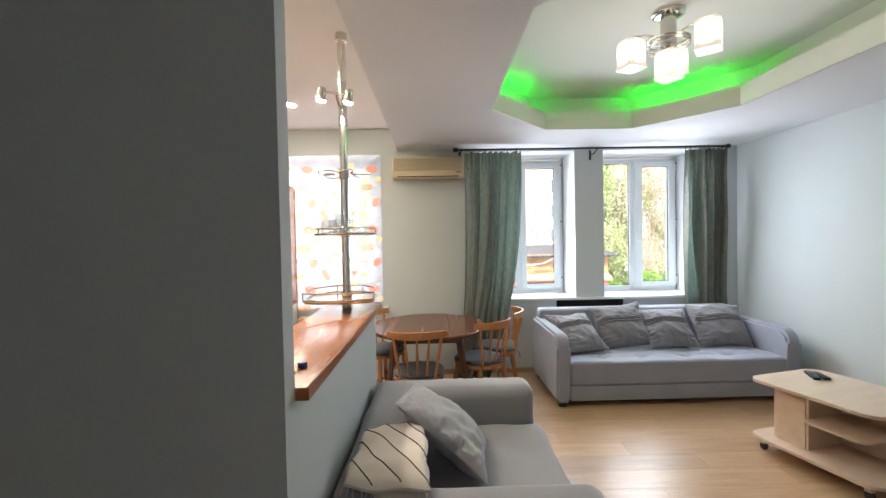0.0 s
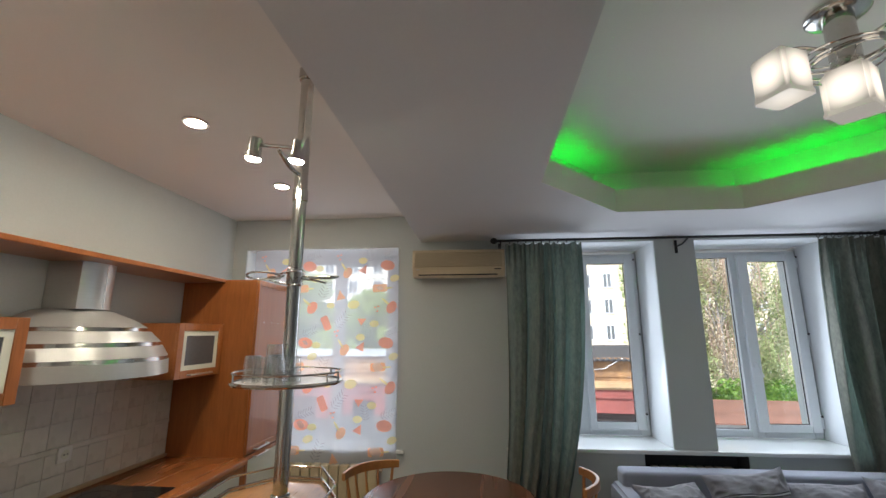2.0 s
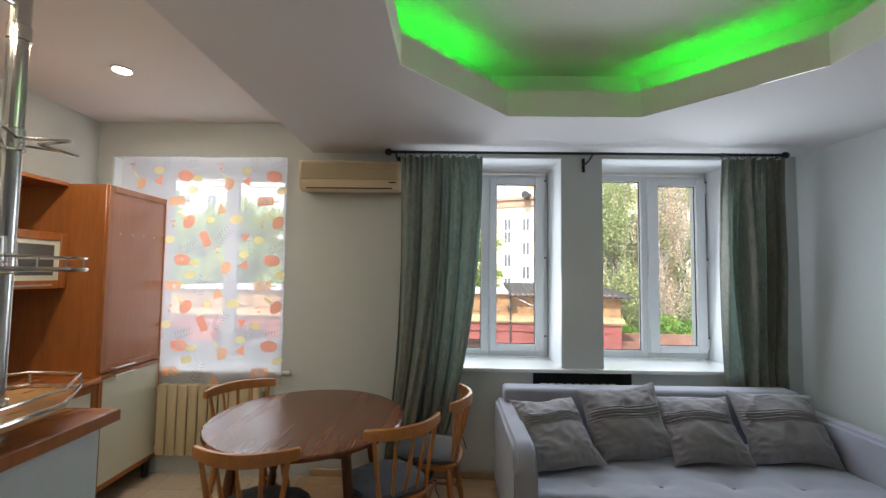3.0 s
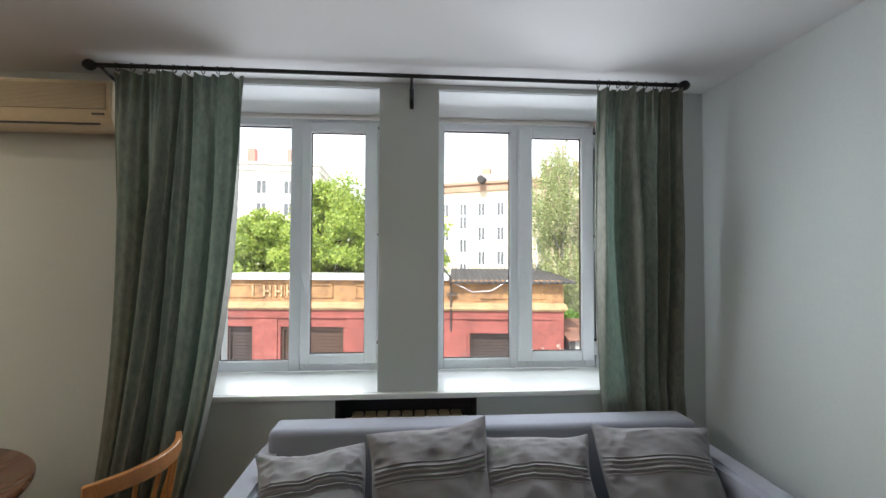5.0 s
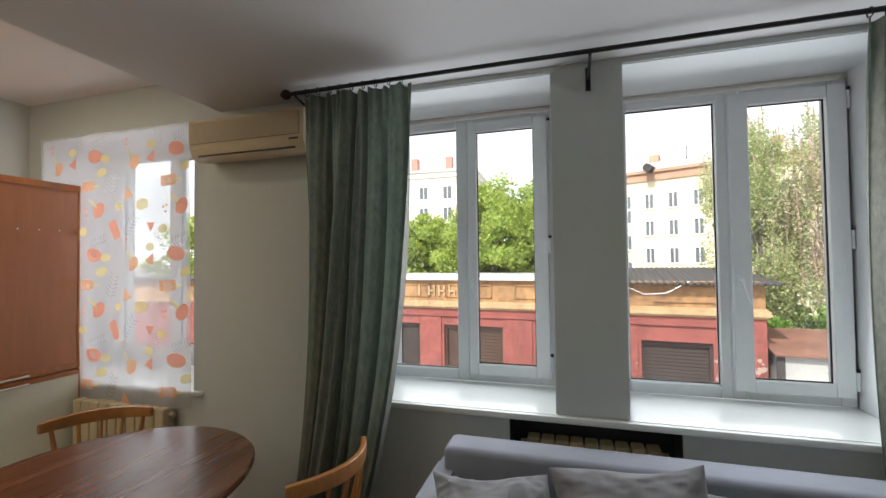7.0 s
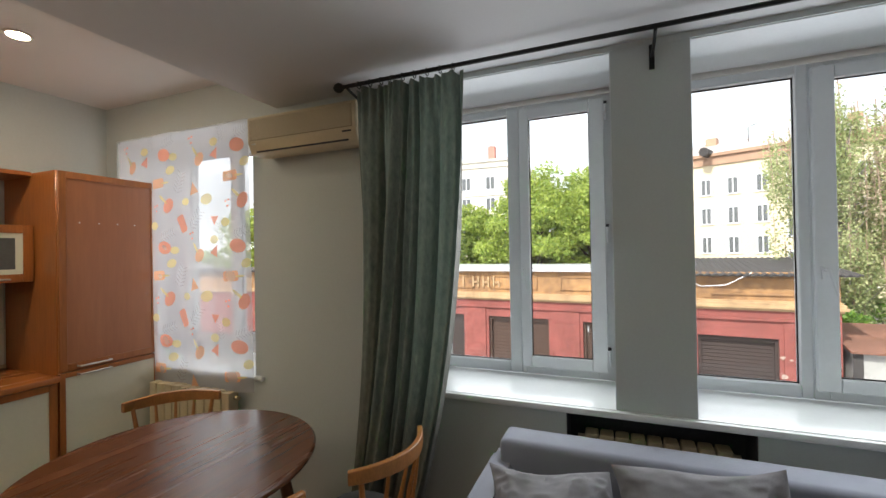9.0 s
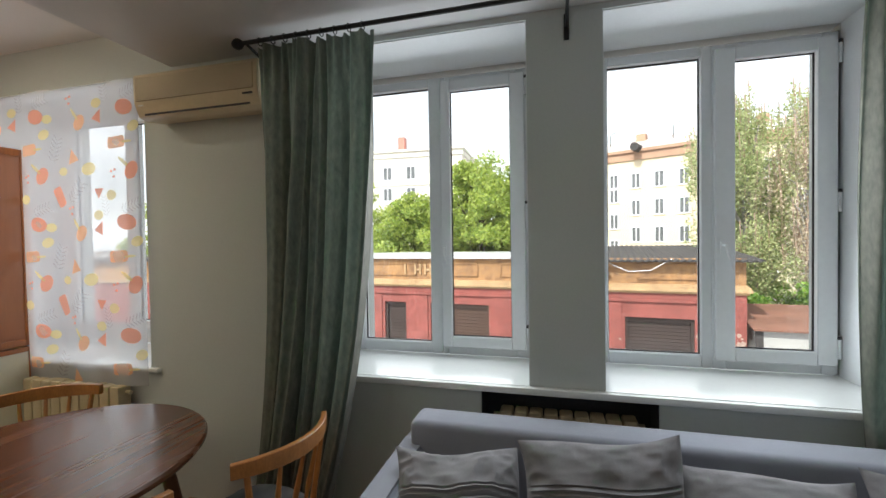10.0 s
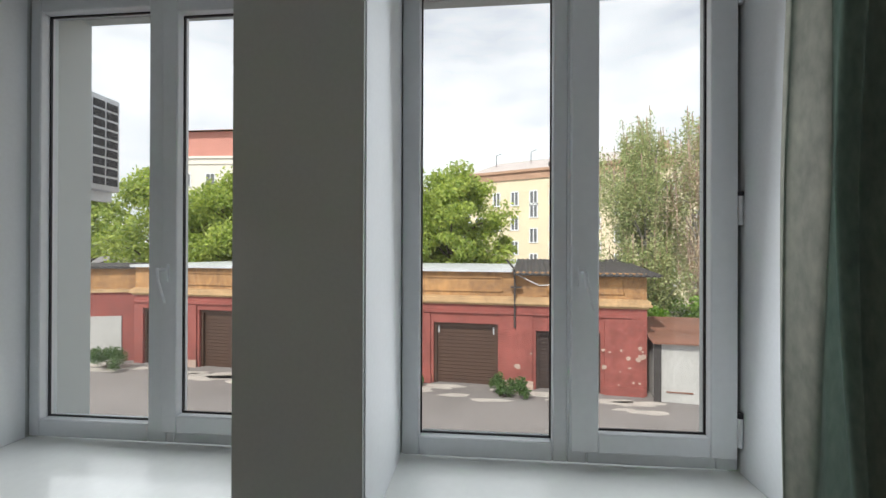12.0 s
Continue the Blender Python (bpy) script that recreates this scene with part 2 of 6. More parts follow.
# outdoors
ASPHALT = surface("asphalt", (0.20, 0.185, 0.18), 0.9, vary=0.22, scale=0.5, fine=14, bump=0.3, depth=0.01)
CONCRETE = surface("broken_concrete", (0.42, 0.39, 0.36), 0.9, vary=0.25, scale=1.5, fine=16, bump=0.4, depth=0.01)
REDWALL = surface("red_render", (0.27, 0.080, 0.068), 0.85, vary=0.34, scale=1.2, fine=9, bump=0.25, depth=0.01)
OCHRE = surface("ochre_render", (0.40, 0.225, 0.095), 0.85, vary=0.30, scale=0.8, fine=7, bump=0.25, depth=0.01, stretch=(1, 1, 0.6), dirt=(0.20, 0.11, 0.06))
OCHRELIGHT = surface("ochre_moulding", (0.46, 0.31, 0.17), 0.85, vary=0.30, scale=1.3, fine=8, bump=0.25, depth=0.01)
PATCH = surface("bare_plaster", (0.44, 0.33, 0.28), 0.9, vary=0.2, scale=3, fine=20, bump=0.3)
SHEETMETAL = surface("galvanised_flashing", (0.62, 0.64, 0.67), 0.45, metal=0.3, vary=0.12, scale=1.5, fine=12)
DARKROOF = surface("dark_corrugated", (0.05, 0.045, 0.045), 0.8, vary=0.3, scale=2)
SHUTTER = surface("brown_shutter", (0.075, 0.042, 0.03), 0.5, vary=0.15, scale=2, fine=30)
DARKDOOR = surface("dark_door", (0.045, 0.03, 0.027), 0.7, vary=0.25, scale=2)
SHEDWALL = surface("grey_sheet", (0.44, 0.44, 0.43), 0.7, vary=0.18, scale=1.0, fine=10)
RUSTROOF = surface("rusty_roof", (0.20, 0.095, 0.065), 0.85, vary=0.35, scale=1.2, fine=10)
FACADE = surface("yellow_facade", (0.76, 0.66, 0.48), 0.85, vary=0.10, scale=0.3, fine=3)
FACADEWHITE = surface("pale_facade", (0.78, 0.74, 0.66), 0.85, vary=0.08, scale=0.3, fine=3)
BRICKBAND = surface("brick_cornice", (0.46, 0.29, 0.20), 0.85, vary=0.25, scale=0.8, fine=6)
PINK = surface("pink_render", (0.55, 0.25, 0.20), 0.85, vary=0.12, scale=0.5)
ROOFGREY = surface("grey_roof", (0.48, 0.43, 0.41), 0.6, vary=0.15, scale=0.6)
PANE = surface("dark_pane", (0.15, 0.16, 0.17), 0.12, vary=0.3, scale=2, bump=0)
BARK = surface("brown_bark", (0.10, 0.07, 0.05), 0.9, vary=0.35, scale=6, fine=40, bump=0.6, stretch=(1, 1, 0.3), depth=0.02)
BIRCHBARK = surface("birch_bark", (0.55, 0.52, 0.48), 0.8, vary=0.1, scale=5, fine=14, bump=0.3, stretch=(1, 1, 3), dirt=(0.10, 0.09, 0.08))


def leaf(name, a, b):
    m = bpy.data.materials.new(name)
    m.use_nodes = True
    n, l = m.node_tree.nodes, m.node_tree.links
    p = n["Principled BSDF"]
    g = n.new("ShaderNodeNewGeometry")
    col = ramp2(n, l, g.outputs["Random Per Island"], a, b, 0.0, 1.0)
    l.new(col, p.inputs["Base Color"])
    p.inputs["Roughness"].default_value = 0.55
    tl, mix = n.new("ShaderNodeBsdfTranslucent"), n.new("ShaderNodeMixShader")
    l.new(col, tl.inputs["Color"])
    mix.inputs["Fac"].default_value = 0.45
    l.new(p.outputs[0], mix.inputs[1])
    l.new(tl.outputs[0], mix.inputs[2])
    l.new(mix.outputs[0], n["Material Output"].inputs["Surface"])
    return m


LEAF = leaf("maple_leaf", (0.20, 0.30, 0.06), (0.54, 0.62, 0.14))
LEAFBIRCH = leaf("birch_leaf", (0.24, 0.32, 0.12), (0.62, 0.64, 0.34))
LEAFDRY = leaf("dry_birch_leaf", (0.56, 0.44, 0.32), (0.76, 0.66, 0.50))
LEAFSHRUB = leaf("shrub_leaf", (0.12, 0.26, 0.04), (0.32, 0.50, 0.09))
WEED = leaf("weed_leaf", (0.05, 0.12, 0.03), (0.15, 0.25, 0.08))


# ---- building helpers ----
def box(bm, x0, x1, y0, y1, z0, z1, m=None):
    vs = [bm.verts.new((x, y, z)) for x in (x0, x1) for y in (y0, y1) for z in (z0, z1)]
    if m is not None:
        for v in vs:
            v.co = m @ v.co
    for f in ((0, 1, 3, 2), (4, 6, 7, 5), (0, 4, 5, 1), (2, 3, 7, 6), (0, 2, 6, 4), (1, 5, 7, 3)):
        bm.faces.new([vs[i] for i in f])
    return bm


def soft_box(x0, x1, y0, y1, z0, z1, r=0.01, seg=2):
    bm = box(bmesh.new(), x0, x1, y0, y1, z0, z1)
    bmesh.ops.recalc_face_normals(bm, faces=bm.faces)
    bmesh.ops.bevel(bm, geom=bm.edges[:], offset=r, segments=seg, affect='EDGES', profile=0.5)
    return bm


def ring_verts(bm, centre, axis, r, seg, squash=1.0):
    axis = Vector(axis).normalized()
    side = axis.orthogonal().normalized()
    other = axis.cross(side)
    return [bm.verts.new(Vector(centre) + r * (math.cos(2 * math.pi * i / seg) * side + squash * math.sin(2 * math.pi * i / seg) * other)) for i in range(seg)]


def bridge(bm, a, b):
    for i in range(len(a)):
        j = (i + 1) % len(a)
        bm.faces.new((a[i], a[j], b[j], b[i]))


def tube(bm, points, r, seg=8, closed=False):
    """A round bar along points; r is one radius or one for each point."""
    pts = [Vector(p) for p in points]
    n = len(pts)
    rs = r if isinstance(r, (list, tuple)) else [r] * n
    rings = []
    up = None
    for i, p in enumerate(pts):
        d = (pts[(i + 1) % n] - pts[i - 1]) if closed else (pts[min(i + 1, n - 1)] - pts[max(i - 1, 0)])
        d.normalize()
        if up is None:
            up = d.orthogonal().normalized()
        side = (up - d * up.dot(d)).normalized()
        up = side
        other = d.cross(side)
        rings.append([bm.verts.new(p + rs[i] * (math.cos(2 * math.pi * k / seg) * side + math.sin(2 * math.pi * k / seg) * other)) for k in range(seg)])
    for a, b in zip(rings, rings[1:]):
        bridge(bm, a, b)
    if closed:
        bridge(bm, rings[-1], rings[0])
    else:
        bm.faces.new(list(reversed(rings[0])))
        bm.faces.new(rings[-1])
    return bm


def lathe(bm, profile, seg=24, m=None):
    """Turns (radius, height) pairs about z."""
    rings = []
    for r, z in profile:
        ring = [bm.verts.new((r * math.cos(2 * math.pi * i / seg), r * math.sin(2 * math.pi * i / seg), z)) for i in range(seg)]
        rings.append(ring)
    for a, b in zip(rings, rings[1:]):
        bridge(bm, a, b)
    bm.faces.new(list(reversed(rings[0])))
    bm.faces.new(rings[-1])
    if m is not None:
        for ring in rings:
            for v in ring:
                v.co = m @ v.co
    return bm


def plate(bm, outline, z0, z1):
    """A slab with the given outline (x, y)."""
    lo = [bm.verts.new((x, y, z0)) for x, y in outline]
    hi = [bm.verts.new((x, y, z1)) for x, y in outline]
    bm.faces.new(list(reversed(lo)))
    bm.faces.new(hi)
    bridge(bm, lo, hi)
    return bm


def rounded(x0, x1, y0, y1, r, seg=6):
    out = []
    for cx, cy, a in ((x1 - r, y1 - r, 0), (x0 + r, y1 - r, 90), (x0 + r, y0 + r, 180), (x1 - r, y0 + r, 270)):
        for i in range(seg + 1):
            t = radians(a + 90 * i / seg)
            out.append((cx + r * math.cos(t), cy + r * math.sin(t)))
    return out


def mesh_of(name, bm, material, smooth=True):
    bmesh.ops.recalc_face_normals(bm, faces=bm.faces)
    me = bpy.data.meshes.new(name)
    bm.to_mesh(me)
    bm.free()
    me.materials.append(material)
    if smooth:
        me.shade_smooth()
        me.set_sharp_from_angle(angle=radians(38))
    return me


def part(name, bm, material, parent, label="", m=None):
    ob = new(name, bm if isinstance(bm, bpy.types.Mesh) else mesh_of(name, bm, material))
    ob.parent = parent
    if m is not None:
        ob.matrix_basis = m
    if label:
        ob["label"] = label
    return ob


def thing(name, label, category, m=None, group="", kind=""):
    ob = new(name)
    ob.empty_display_size = 0.05
    if m is not None:
        ob.matrix_basis = m
    return tagged(ob, label, category, group, kind)


def solid(name, bm, material, label, category, m=None, group="", kind=""):
    ob = new(name, bm if isinstance(bm, bpy.types.Mesh) else mesh_of(name, bm, material))
    if m is not None:
        ob.matrix_basis = m
    return tagged(ob, label, category, group, kind)


def structure(name, bm, material, label="", category=""):
    return solid(name, bm, material, label, category, kind="structure")


# ---- structure ----
WALL_Y, OUT_Y, LEFT_X, RIGHT_X, BACK_Y = 4.92, 5.622, -2.04, 3.53, -1.4
SOFFIT, KITCHEN_Z, TRAY_Z, BEAM_X = 2.512, 2.75, 2.86, -0.30
W0, W1, P0, P1 = 0.606, 3.088, 1.682, 2.004      # window recess and its pier
K0, K1 = -1.915, -0.505                          # kitchen window

bm = bmesh.new()
for x0, x1, z0, z1 in ((-2.6, K0, -0.25, 3.1), (K0, K1, -0.25, 0.76), (K0, K1, 2.47, 3.1), (K1, W0, -0.25, 3.1), (W0, 1.456, -0.25, 0.805),
                       (2.219, W1, -0.25, 0.805), (1.456, 2.219, -0.25, 0.12), (W0, W1, 2.485, 3.1), (W1, 4.2, -0.25, 3.1)):
    box(bm, x0, x1, WALL_Y, OUT_Y, z0, z1)
box(bm, 1.456, 2.219, 5.08, OUT_Y, 0.12, 0.805)
structure("wall_north", bm, PAINT, "pale grey-green painted window wall", "wall")
structure("pier", box(bmesh.new(), P0, P1, WALL_Y + 0.001, OUT_Y, 0.836, 2.485), PAINT, "grey-green painted pier between two windows", "wall")
bm = bmesh.new()
e = 0.004
for x0, x1 in ((W0, W0 + e), (P0 - e, P0), (P1, P1 + e), (W1 - e, W1)):
    box(bm, x0, x1, WALL_Y + 0.012, 5.36, 0.836, 2.481)
for x0, x1 in ((W0 + e, P0 - e), (P1 + e, W1 - e)):
    box(bm, x0, x1, WALL_Y + 0.012, 5.36, 2.481, 2.485)
box(bm, K0, K0 + e, WALL_Y + 0.012, 5.36, 0.79, 2.466)
box(bm, K1 - e, K1, WALL_Y + 0.012, 5.36, 0.79, 2.466)
box(bm, K0 + e, K1 - e, WALL_Y + 0.012, 5.36, 2.466, 2.47)
structure("trim_reveals", bm, REVEAL, "white painted window reveals", "window reveal")
# thin dark sheets on the recess walls stand in for its shade
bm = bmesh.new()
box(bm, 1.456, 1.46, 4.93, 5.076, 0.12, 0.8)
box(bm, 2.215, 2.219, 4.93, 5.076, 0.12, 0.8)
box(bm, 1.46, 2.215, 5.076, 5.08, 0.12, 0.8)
structure("trim_niche", bm, NICHESHADE, "radiator niche sides, shade painted dark", "niche")

structure("wall_east", box(bmesh.new(), RIGHT_X, 3.73, BACK_Y, WALL_Y, -0.25, 3.1), PAINT, "pale grey-green painted side wall", "wall")
structure("wall_west", box(bmesh.new(), -2.24, LEFT_X, BACK_Y, WALL_Y, -0.25, 3.1), PAINT, "pale painted kitchen wall", "wall")
# never in view; the south wall is whitened to reflect light onto the partition
structure("wall_south", box(bmesh.new(), -2.24, 3.73, BACK_Y - 0.2, BACK_Y, -0.25, 3.1), REVEAL, "unseen wall behind, whitened to bounce light", "wall")
structure("wall_partition", box(bmesh.new(), LEFT_X, -0.30, 1.26, 1.338, 0.0, 2.75), PAINT, "grey-green painted partition between hall and kitchen", "wall")
structure("wall_half_height", box(bmesh.new(), -0.42, -0.302, 1.338, 2.93, 0.0, 1.07), PAINT, "grey-green half-height wall under the bar", "wall")
structure("floor_base", box(bmesh.new(), -2.24, 3.73, BACK_Y - 0.2, WALL_Y, -0.25, -0.012), GROUT, "floor slab under the boards", "floor")

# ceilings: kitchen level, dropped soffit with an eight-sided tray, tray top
structure("ceiling_kitchen", box(bmesh.new(), LEFT_X, BEAM_X, BACK_Y, WALL_Y, KITCHEN_Z, 3.1), LITKITCHENCEIL, "white kitchen ceiling", "ceiling")
OCT = [(0.56, 3.475), (1.138, 4.10), (1.945, 4.10), (2.50, 3.456), (2.50, 2.03), (1.945, 1.38), (1.138, 1.38), (0.545, 2.03)]
cx, cy = 1.5225, 2.745


def oct_out(d):
    return [(cx + (x - cx) * (1 + d / 0.98), cy + (y - cy) * (1 + d / 1.36)) for x, y in OCT]


bm = bmesh.new()
frame_pts = [(BEAM_X, WALL_Y), (cx, WALL_Y), (RIGHT_X, WALL_Y), (RIGHT_X, cy), (RIGHT_X, BACK_Y), (cx, BACK_Y), (BEAM_X, BACK_Y), (BEAM_X, cy)]
lo_out = [bm.verts.new((x, y, SOFFIT)) for x, y in frame_pts]
lo_in = [bm.verts.new((x, y, SOFFIT)) for x, y in OCT]
for i in range(8):
    j = (i + 1) % 8
    bm.faces.new((lo_in[i], lo_in[j], lo_out[(i + 1) % 8]))
    bm.faces.new((lo_in[i], lo_out[(i + 1) % 8], lo_out[i]))
hi_out = [bm.verts.new((x, y, 3.1)) for x, y in frame_pts]
bridge(bm, lo_out, hi_out)
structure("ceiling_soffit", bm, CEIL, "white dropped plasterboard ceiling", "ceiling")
bm = bmesh.new()
rings = [[bm.verts.new((x, y, z)) for x, y in pts] for pts, z in
         ((OCT, SOFFIT + 0.002), (OCT, 2.672), (oct_out(0.03), 2.672), (oct_out(0.03), 2.60), (oct_out(0.20), 2.60), (oct_out(0.20), TRAY_Z))]
for a, b in zip(rings, rings[1:]):
    bridge(bm, a, b)
structure("ceiling_tray_rim", bm, TRAYPAINT, "cream rim of the ceiling tray", "ceiling")
bm = bmesh.new()
plate(bm, oct_out(0.20), TRAY_Z, TRAY_Z + 0.1)
structure("ceiling_tray_top", bm, LITTRAYTOP, "white upper ceiling of the tray", "ceiling")
# green light strips behind the diagonal rims
for i in (0, 2, 4, 6):
    a, b = Vector((*oct_out(0.055)[i], 2.612)), Vector((*oct_out(0.055)[i + 1], 2.612))
    a, b = a.lerp(b, 0.06), a.lerp(b, 0.78)
    solid("led_strip", tube(bmesh.new(), [a, b], 0.007, 6), GREENLED, "glowing green light strip behind the ceiling rim", "light strip", group="ceiling light strips")


def baseboard(name, x0, x1, y0, y1):
    structure(name, soft_box(x0, x1, y0, y1, 0.0, 0.055, 0.005, 1), WOODTRIM, "pale wooden baseboard", "baseboard")


baseboard("baseboard", -0.25, 1.45, 4.902, 4.919)
baseboard("baseboard", 2.23, 3.51, 4.902, 4.919)
baseboard("baseboard", 3.512, 3.529, BACK_Y, 4.90)
baseboard("baseboard", -0.30, -0.285, 1.34, 2.93)


# ---- windows ----
def handle(parent, x, y, z):
    h = bmesh.new()
    box(h, x - 0.012, x + 0.012, y - 0.010, y, z - 0.030, z + 0.032)
    part("handle_plate", h, PVC, parent, "white handle plate")
    part("handle", tube(bmesh.new(), [(x, y - 0.012, z + 0.015), (x, y - 0.045, z + 0.015), (x + 0.006, y - 0.05, z - 0.02), (x + 0.030, y - 0.047, z - 0.100)], [0.007, 0.008, 0.0075, 0.006], 8),
         PVC, parent, "white lever handle")


def frame_bars(bm, x0, x1, z0, z1, y0, y1, gx0, gx1, gz0, gz1):
    """Four bars round a glass opening."""
    box(bm, x0, gx0, y0, y1, z0, z1)
    box(bm, gx1, x1, y0, y1, z0, z1)
    box(bm, gx0, gx1, y0, y1, z0, gz0)
    box(bm, gx0, gx1, y0, y1, gz1, z1)


def bevelled(bm, r=0.004):
    bmesh.ops.recalc_face_normals(bm, faces=bm.faces)
    bmesh.ops.bevel(bm, geom=bm.edges[:], offset=r, segments=1, affect='EDGES')
    return bm


def gasket(parent, x0, x1, z0, z1, y):
    g = bmesh.new()
    frame_bars(g, x0 - 0.001, x1 + 0.001, z0 - 0.001, z1 + 0.001, y - 0.006, y + 0.002, x0 + 0.005, x1 - 0.005, z0 + 0.005, z1 - 0.005)
    part("gasket", g, RUBBER, parent, "black rubber gasket")


def pane(parent, x0, x1, z0, z1, y):
    p = part("pane", box(bmesh.new(), x0, x1, y, y + 0.012, z0, z1), WINDOWGLASS, parent, "clear double glazing")
    p.visible_shadow = False


def window(name, f, c, x0, x1, z0=0.838, z1=2.452, seam=0.5):
    """f: glass of the fixed light, c: glass of the casement (x0, x1, z0, z1)."""
    w = thing(name, "white plastic double window, closed", "window", kind="structure")
    split = f[1] + (c[0] - f[1]) * seam + 0.005
    b = bmesh.new()
    frame_bars(b, x0, split, z0, z1, 5.37, 5.44, *f)
    frame_bars(b, split, x1, z0, z1, 5.37, 5.44, c[0] - 0.03, c[1] + 0.03, c[2] - 0.03, c[3] + 0.03)
    part("window_frame", bevelled(b), PVC, w)
    b = bmesh.new()
    frame_bars(b, split + 0.006, c[1] + 0.080, c[2] - 0.062, c[3] + 0.062, 5.338, 5.3695, *c)
    sash = part("sash", bevelled(b), PVC, w, "white casement sash")
    handle(sash, (split + c[0]) / 2 - 0.008, 5.338, 1.445)
    for z in (c[2] + 0.02, (c[2] + c[3]) / 2, c[3] - 0.02):
        hinge = part("hinge", tube(bmesh.new(), [(c[1] + 0.088, 5.345, z - 0.045), (c[1] + 0.088, 5.345, z + 0.045)], 0.009, 8), PVC, sash, "white hinge")
        part("hinge_pin", tube(bmesh.new(), [(c[1] + 0.088, 5.345, z + 0.045), (c[1] + 0.088, 5.345, z + 0.060)], 0.010, 8), RUBBER, hinge, "dark hinge pin")
    gasket(w, *f, 5.41)
    gasket(w, *c, 5.375)
    pane(w, f[0], f[1], f[2], f[3], 5.425)
    pane(w, c[0], c[1], c[2], c[3], 5.378)
    return w


window("window_1", (0.653, 1.085, 0.90, 2.404), (1.218, 1.560, 0.948, 2.360), W0 + 0.005, P0 - 0.005)
window("window_2", (2.069, 2.510, 0.90, 2.404), (2.649, 2.985, 0.948, 2.360), P1 + 0.005, W1 - 0.005, seam=0.30)
window("window_3", (-1.735, -1.225, 0.92, 2.405), (-1.105, -0.69, 0.965, 2.375), K0 + 0.005, K1 - 0.005, 0.80, 2.464)

bm = soft_box(W0 + 0.003, W1 - 0.003, 4.921, 5.369, 0.806, 0.835, 0.002, 1)
structure("window_sill_1", bm, SILL, "glossy white window sill", "window sill")
structure("window_sill_nose", soft_box(0.40, 3.30, 4.888, 4.9195, 0.804, 0.835, 0.006, 2), SILL, "rounded front edge of the white window sill", "window sill")
structure("window_sill_2", soft_box(K0 - 0.07, -0.425, 4.885, 4.9195, 0.762, 0.79, 0.006, 2), SILL, "white kitchen window sill", "window sill")
structure("window_sill_3", box(bmesh.new(), K0 + 0.005, K1 - 0.005, 4.92, 5.369, 0.762, 0.789), SILL, "white kitchen window sill", "window sill")


# ---- curtains ----
def drape(x0, x1, bx0, bx1, z1, z0, folds, amp, y, seed, tuck=0.0, late=1.6):
    """Hanging folds of uneven width; tuck: how far the lower part lies back, behind furniture."""
    rnd = random.Random(seed)
    ph = [rnd.uniform(0, 6.28) for _ in range(10)]
    b = bmesh.new()
    nu, nv = 220, 40
    grid = []
    for j in range(nv + 1):
        v = j / nv
        z = z1 + (z0 - z1) * v
        back = min(1, (z1 - z) / (z1 - 0.85))
        row = []
        for i in range(nu + 1):
            u = i / nu
            spread = min(1, 0.30 + v * 2.2)
            q = u + 0.055 * math.sin(7.1 * u + ph[0]) + 0.030 * math.sin(15.7 * u + ph[1]) + 0.022 * math.sin(2.4 * v + 5 * u + ph[2])
            f = 2 * math.pi * folds * q
            k = 0.95 + 0.50 * math.sin(9.3 * u + ph[3]) + 0.25 * math.sin(17 * u + 2 * v + ph[6])
            w = math.sin(f) + 0.34 * math.sin(2 * f + ph[4] + 1.6 * v) + 0.16 * math.sin(3.3 * f + ph[5] + 3 * v)
            top = 0.25 * (1 - min(1, v * 9)) * math.sin(2 * math.pi * 16 * u + ph[8])
            k2 = v ** late
            x = (x0 + (x1 - x0) * u) * (1 - k2) + (bx0 + (bx1 - bx0) * u) * k2 + 0.011 * math.cos(f) * spread + 0.012 * math.sin(3 * v + 9 * u + ph[7])
            lift = 0.008 * math.cos(2 * math.pi * 9 * u) * (1 - min(1, v * 14))
            row.append(b.verts.new((x, y + amp * (spread * k * w + top) * (1 - 0.70 * back ** 3 * (tuck > 0)) + tuck * back, z + lift)))
        grid.append(row)
    for r0, r1 in zip(grid, grid[1:]):
        for i in range(nu):
            b.faces.new((r0[i], r0[i + 1], r1[i + 1], r1[i]))
    return b


rod = thing("curtain_rod", "black metal curtain rod with ball ends above the windows", "curtain rod")
ROD_Y, ROD_Z = 4.705, 2.462
part("bar", tube(bmesh.new(), [(0.34, ROD_Y, ROD_Z), (3.27, ROD_Y, ROD_Z)], 0.0105, 10), ROD, rod)
for x in (0.335, 3.277):
    part("finial", lathe(bmesh.new(), [(0.002, -0.03), (0.014, -0.026), (0.024, -0.012), (0.027, 0.0), (0.024, 0.012), (0.014, 0.026), (0.002, 0.03)], 14,
                         Matrix.Translation((x, ROD_Y, ROD_Z)) @ Matrix.Rotation(radians(90), 4, 'Y')), ROD, rod)
for x in (0.39, 1.855, 3.22):
    b = tube(bmesh.new(), [(x, 4.919, ROD_Z - 0.035), (x, 4.80, ROD_Z - 0.035), (x, ROD_Y, ROD_Z - 0.012)], 0.007, 8)
    box(b, x - 0.011, x + 0.011, 4.913, 4.92, ROD_Z - 0.09, ROD_Z + 0.02)
    part("bracket", b, ROD, rod)


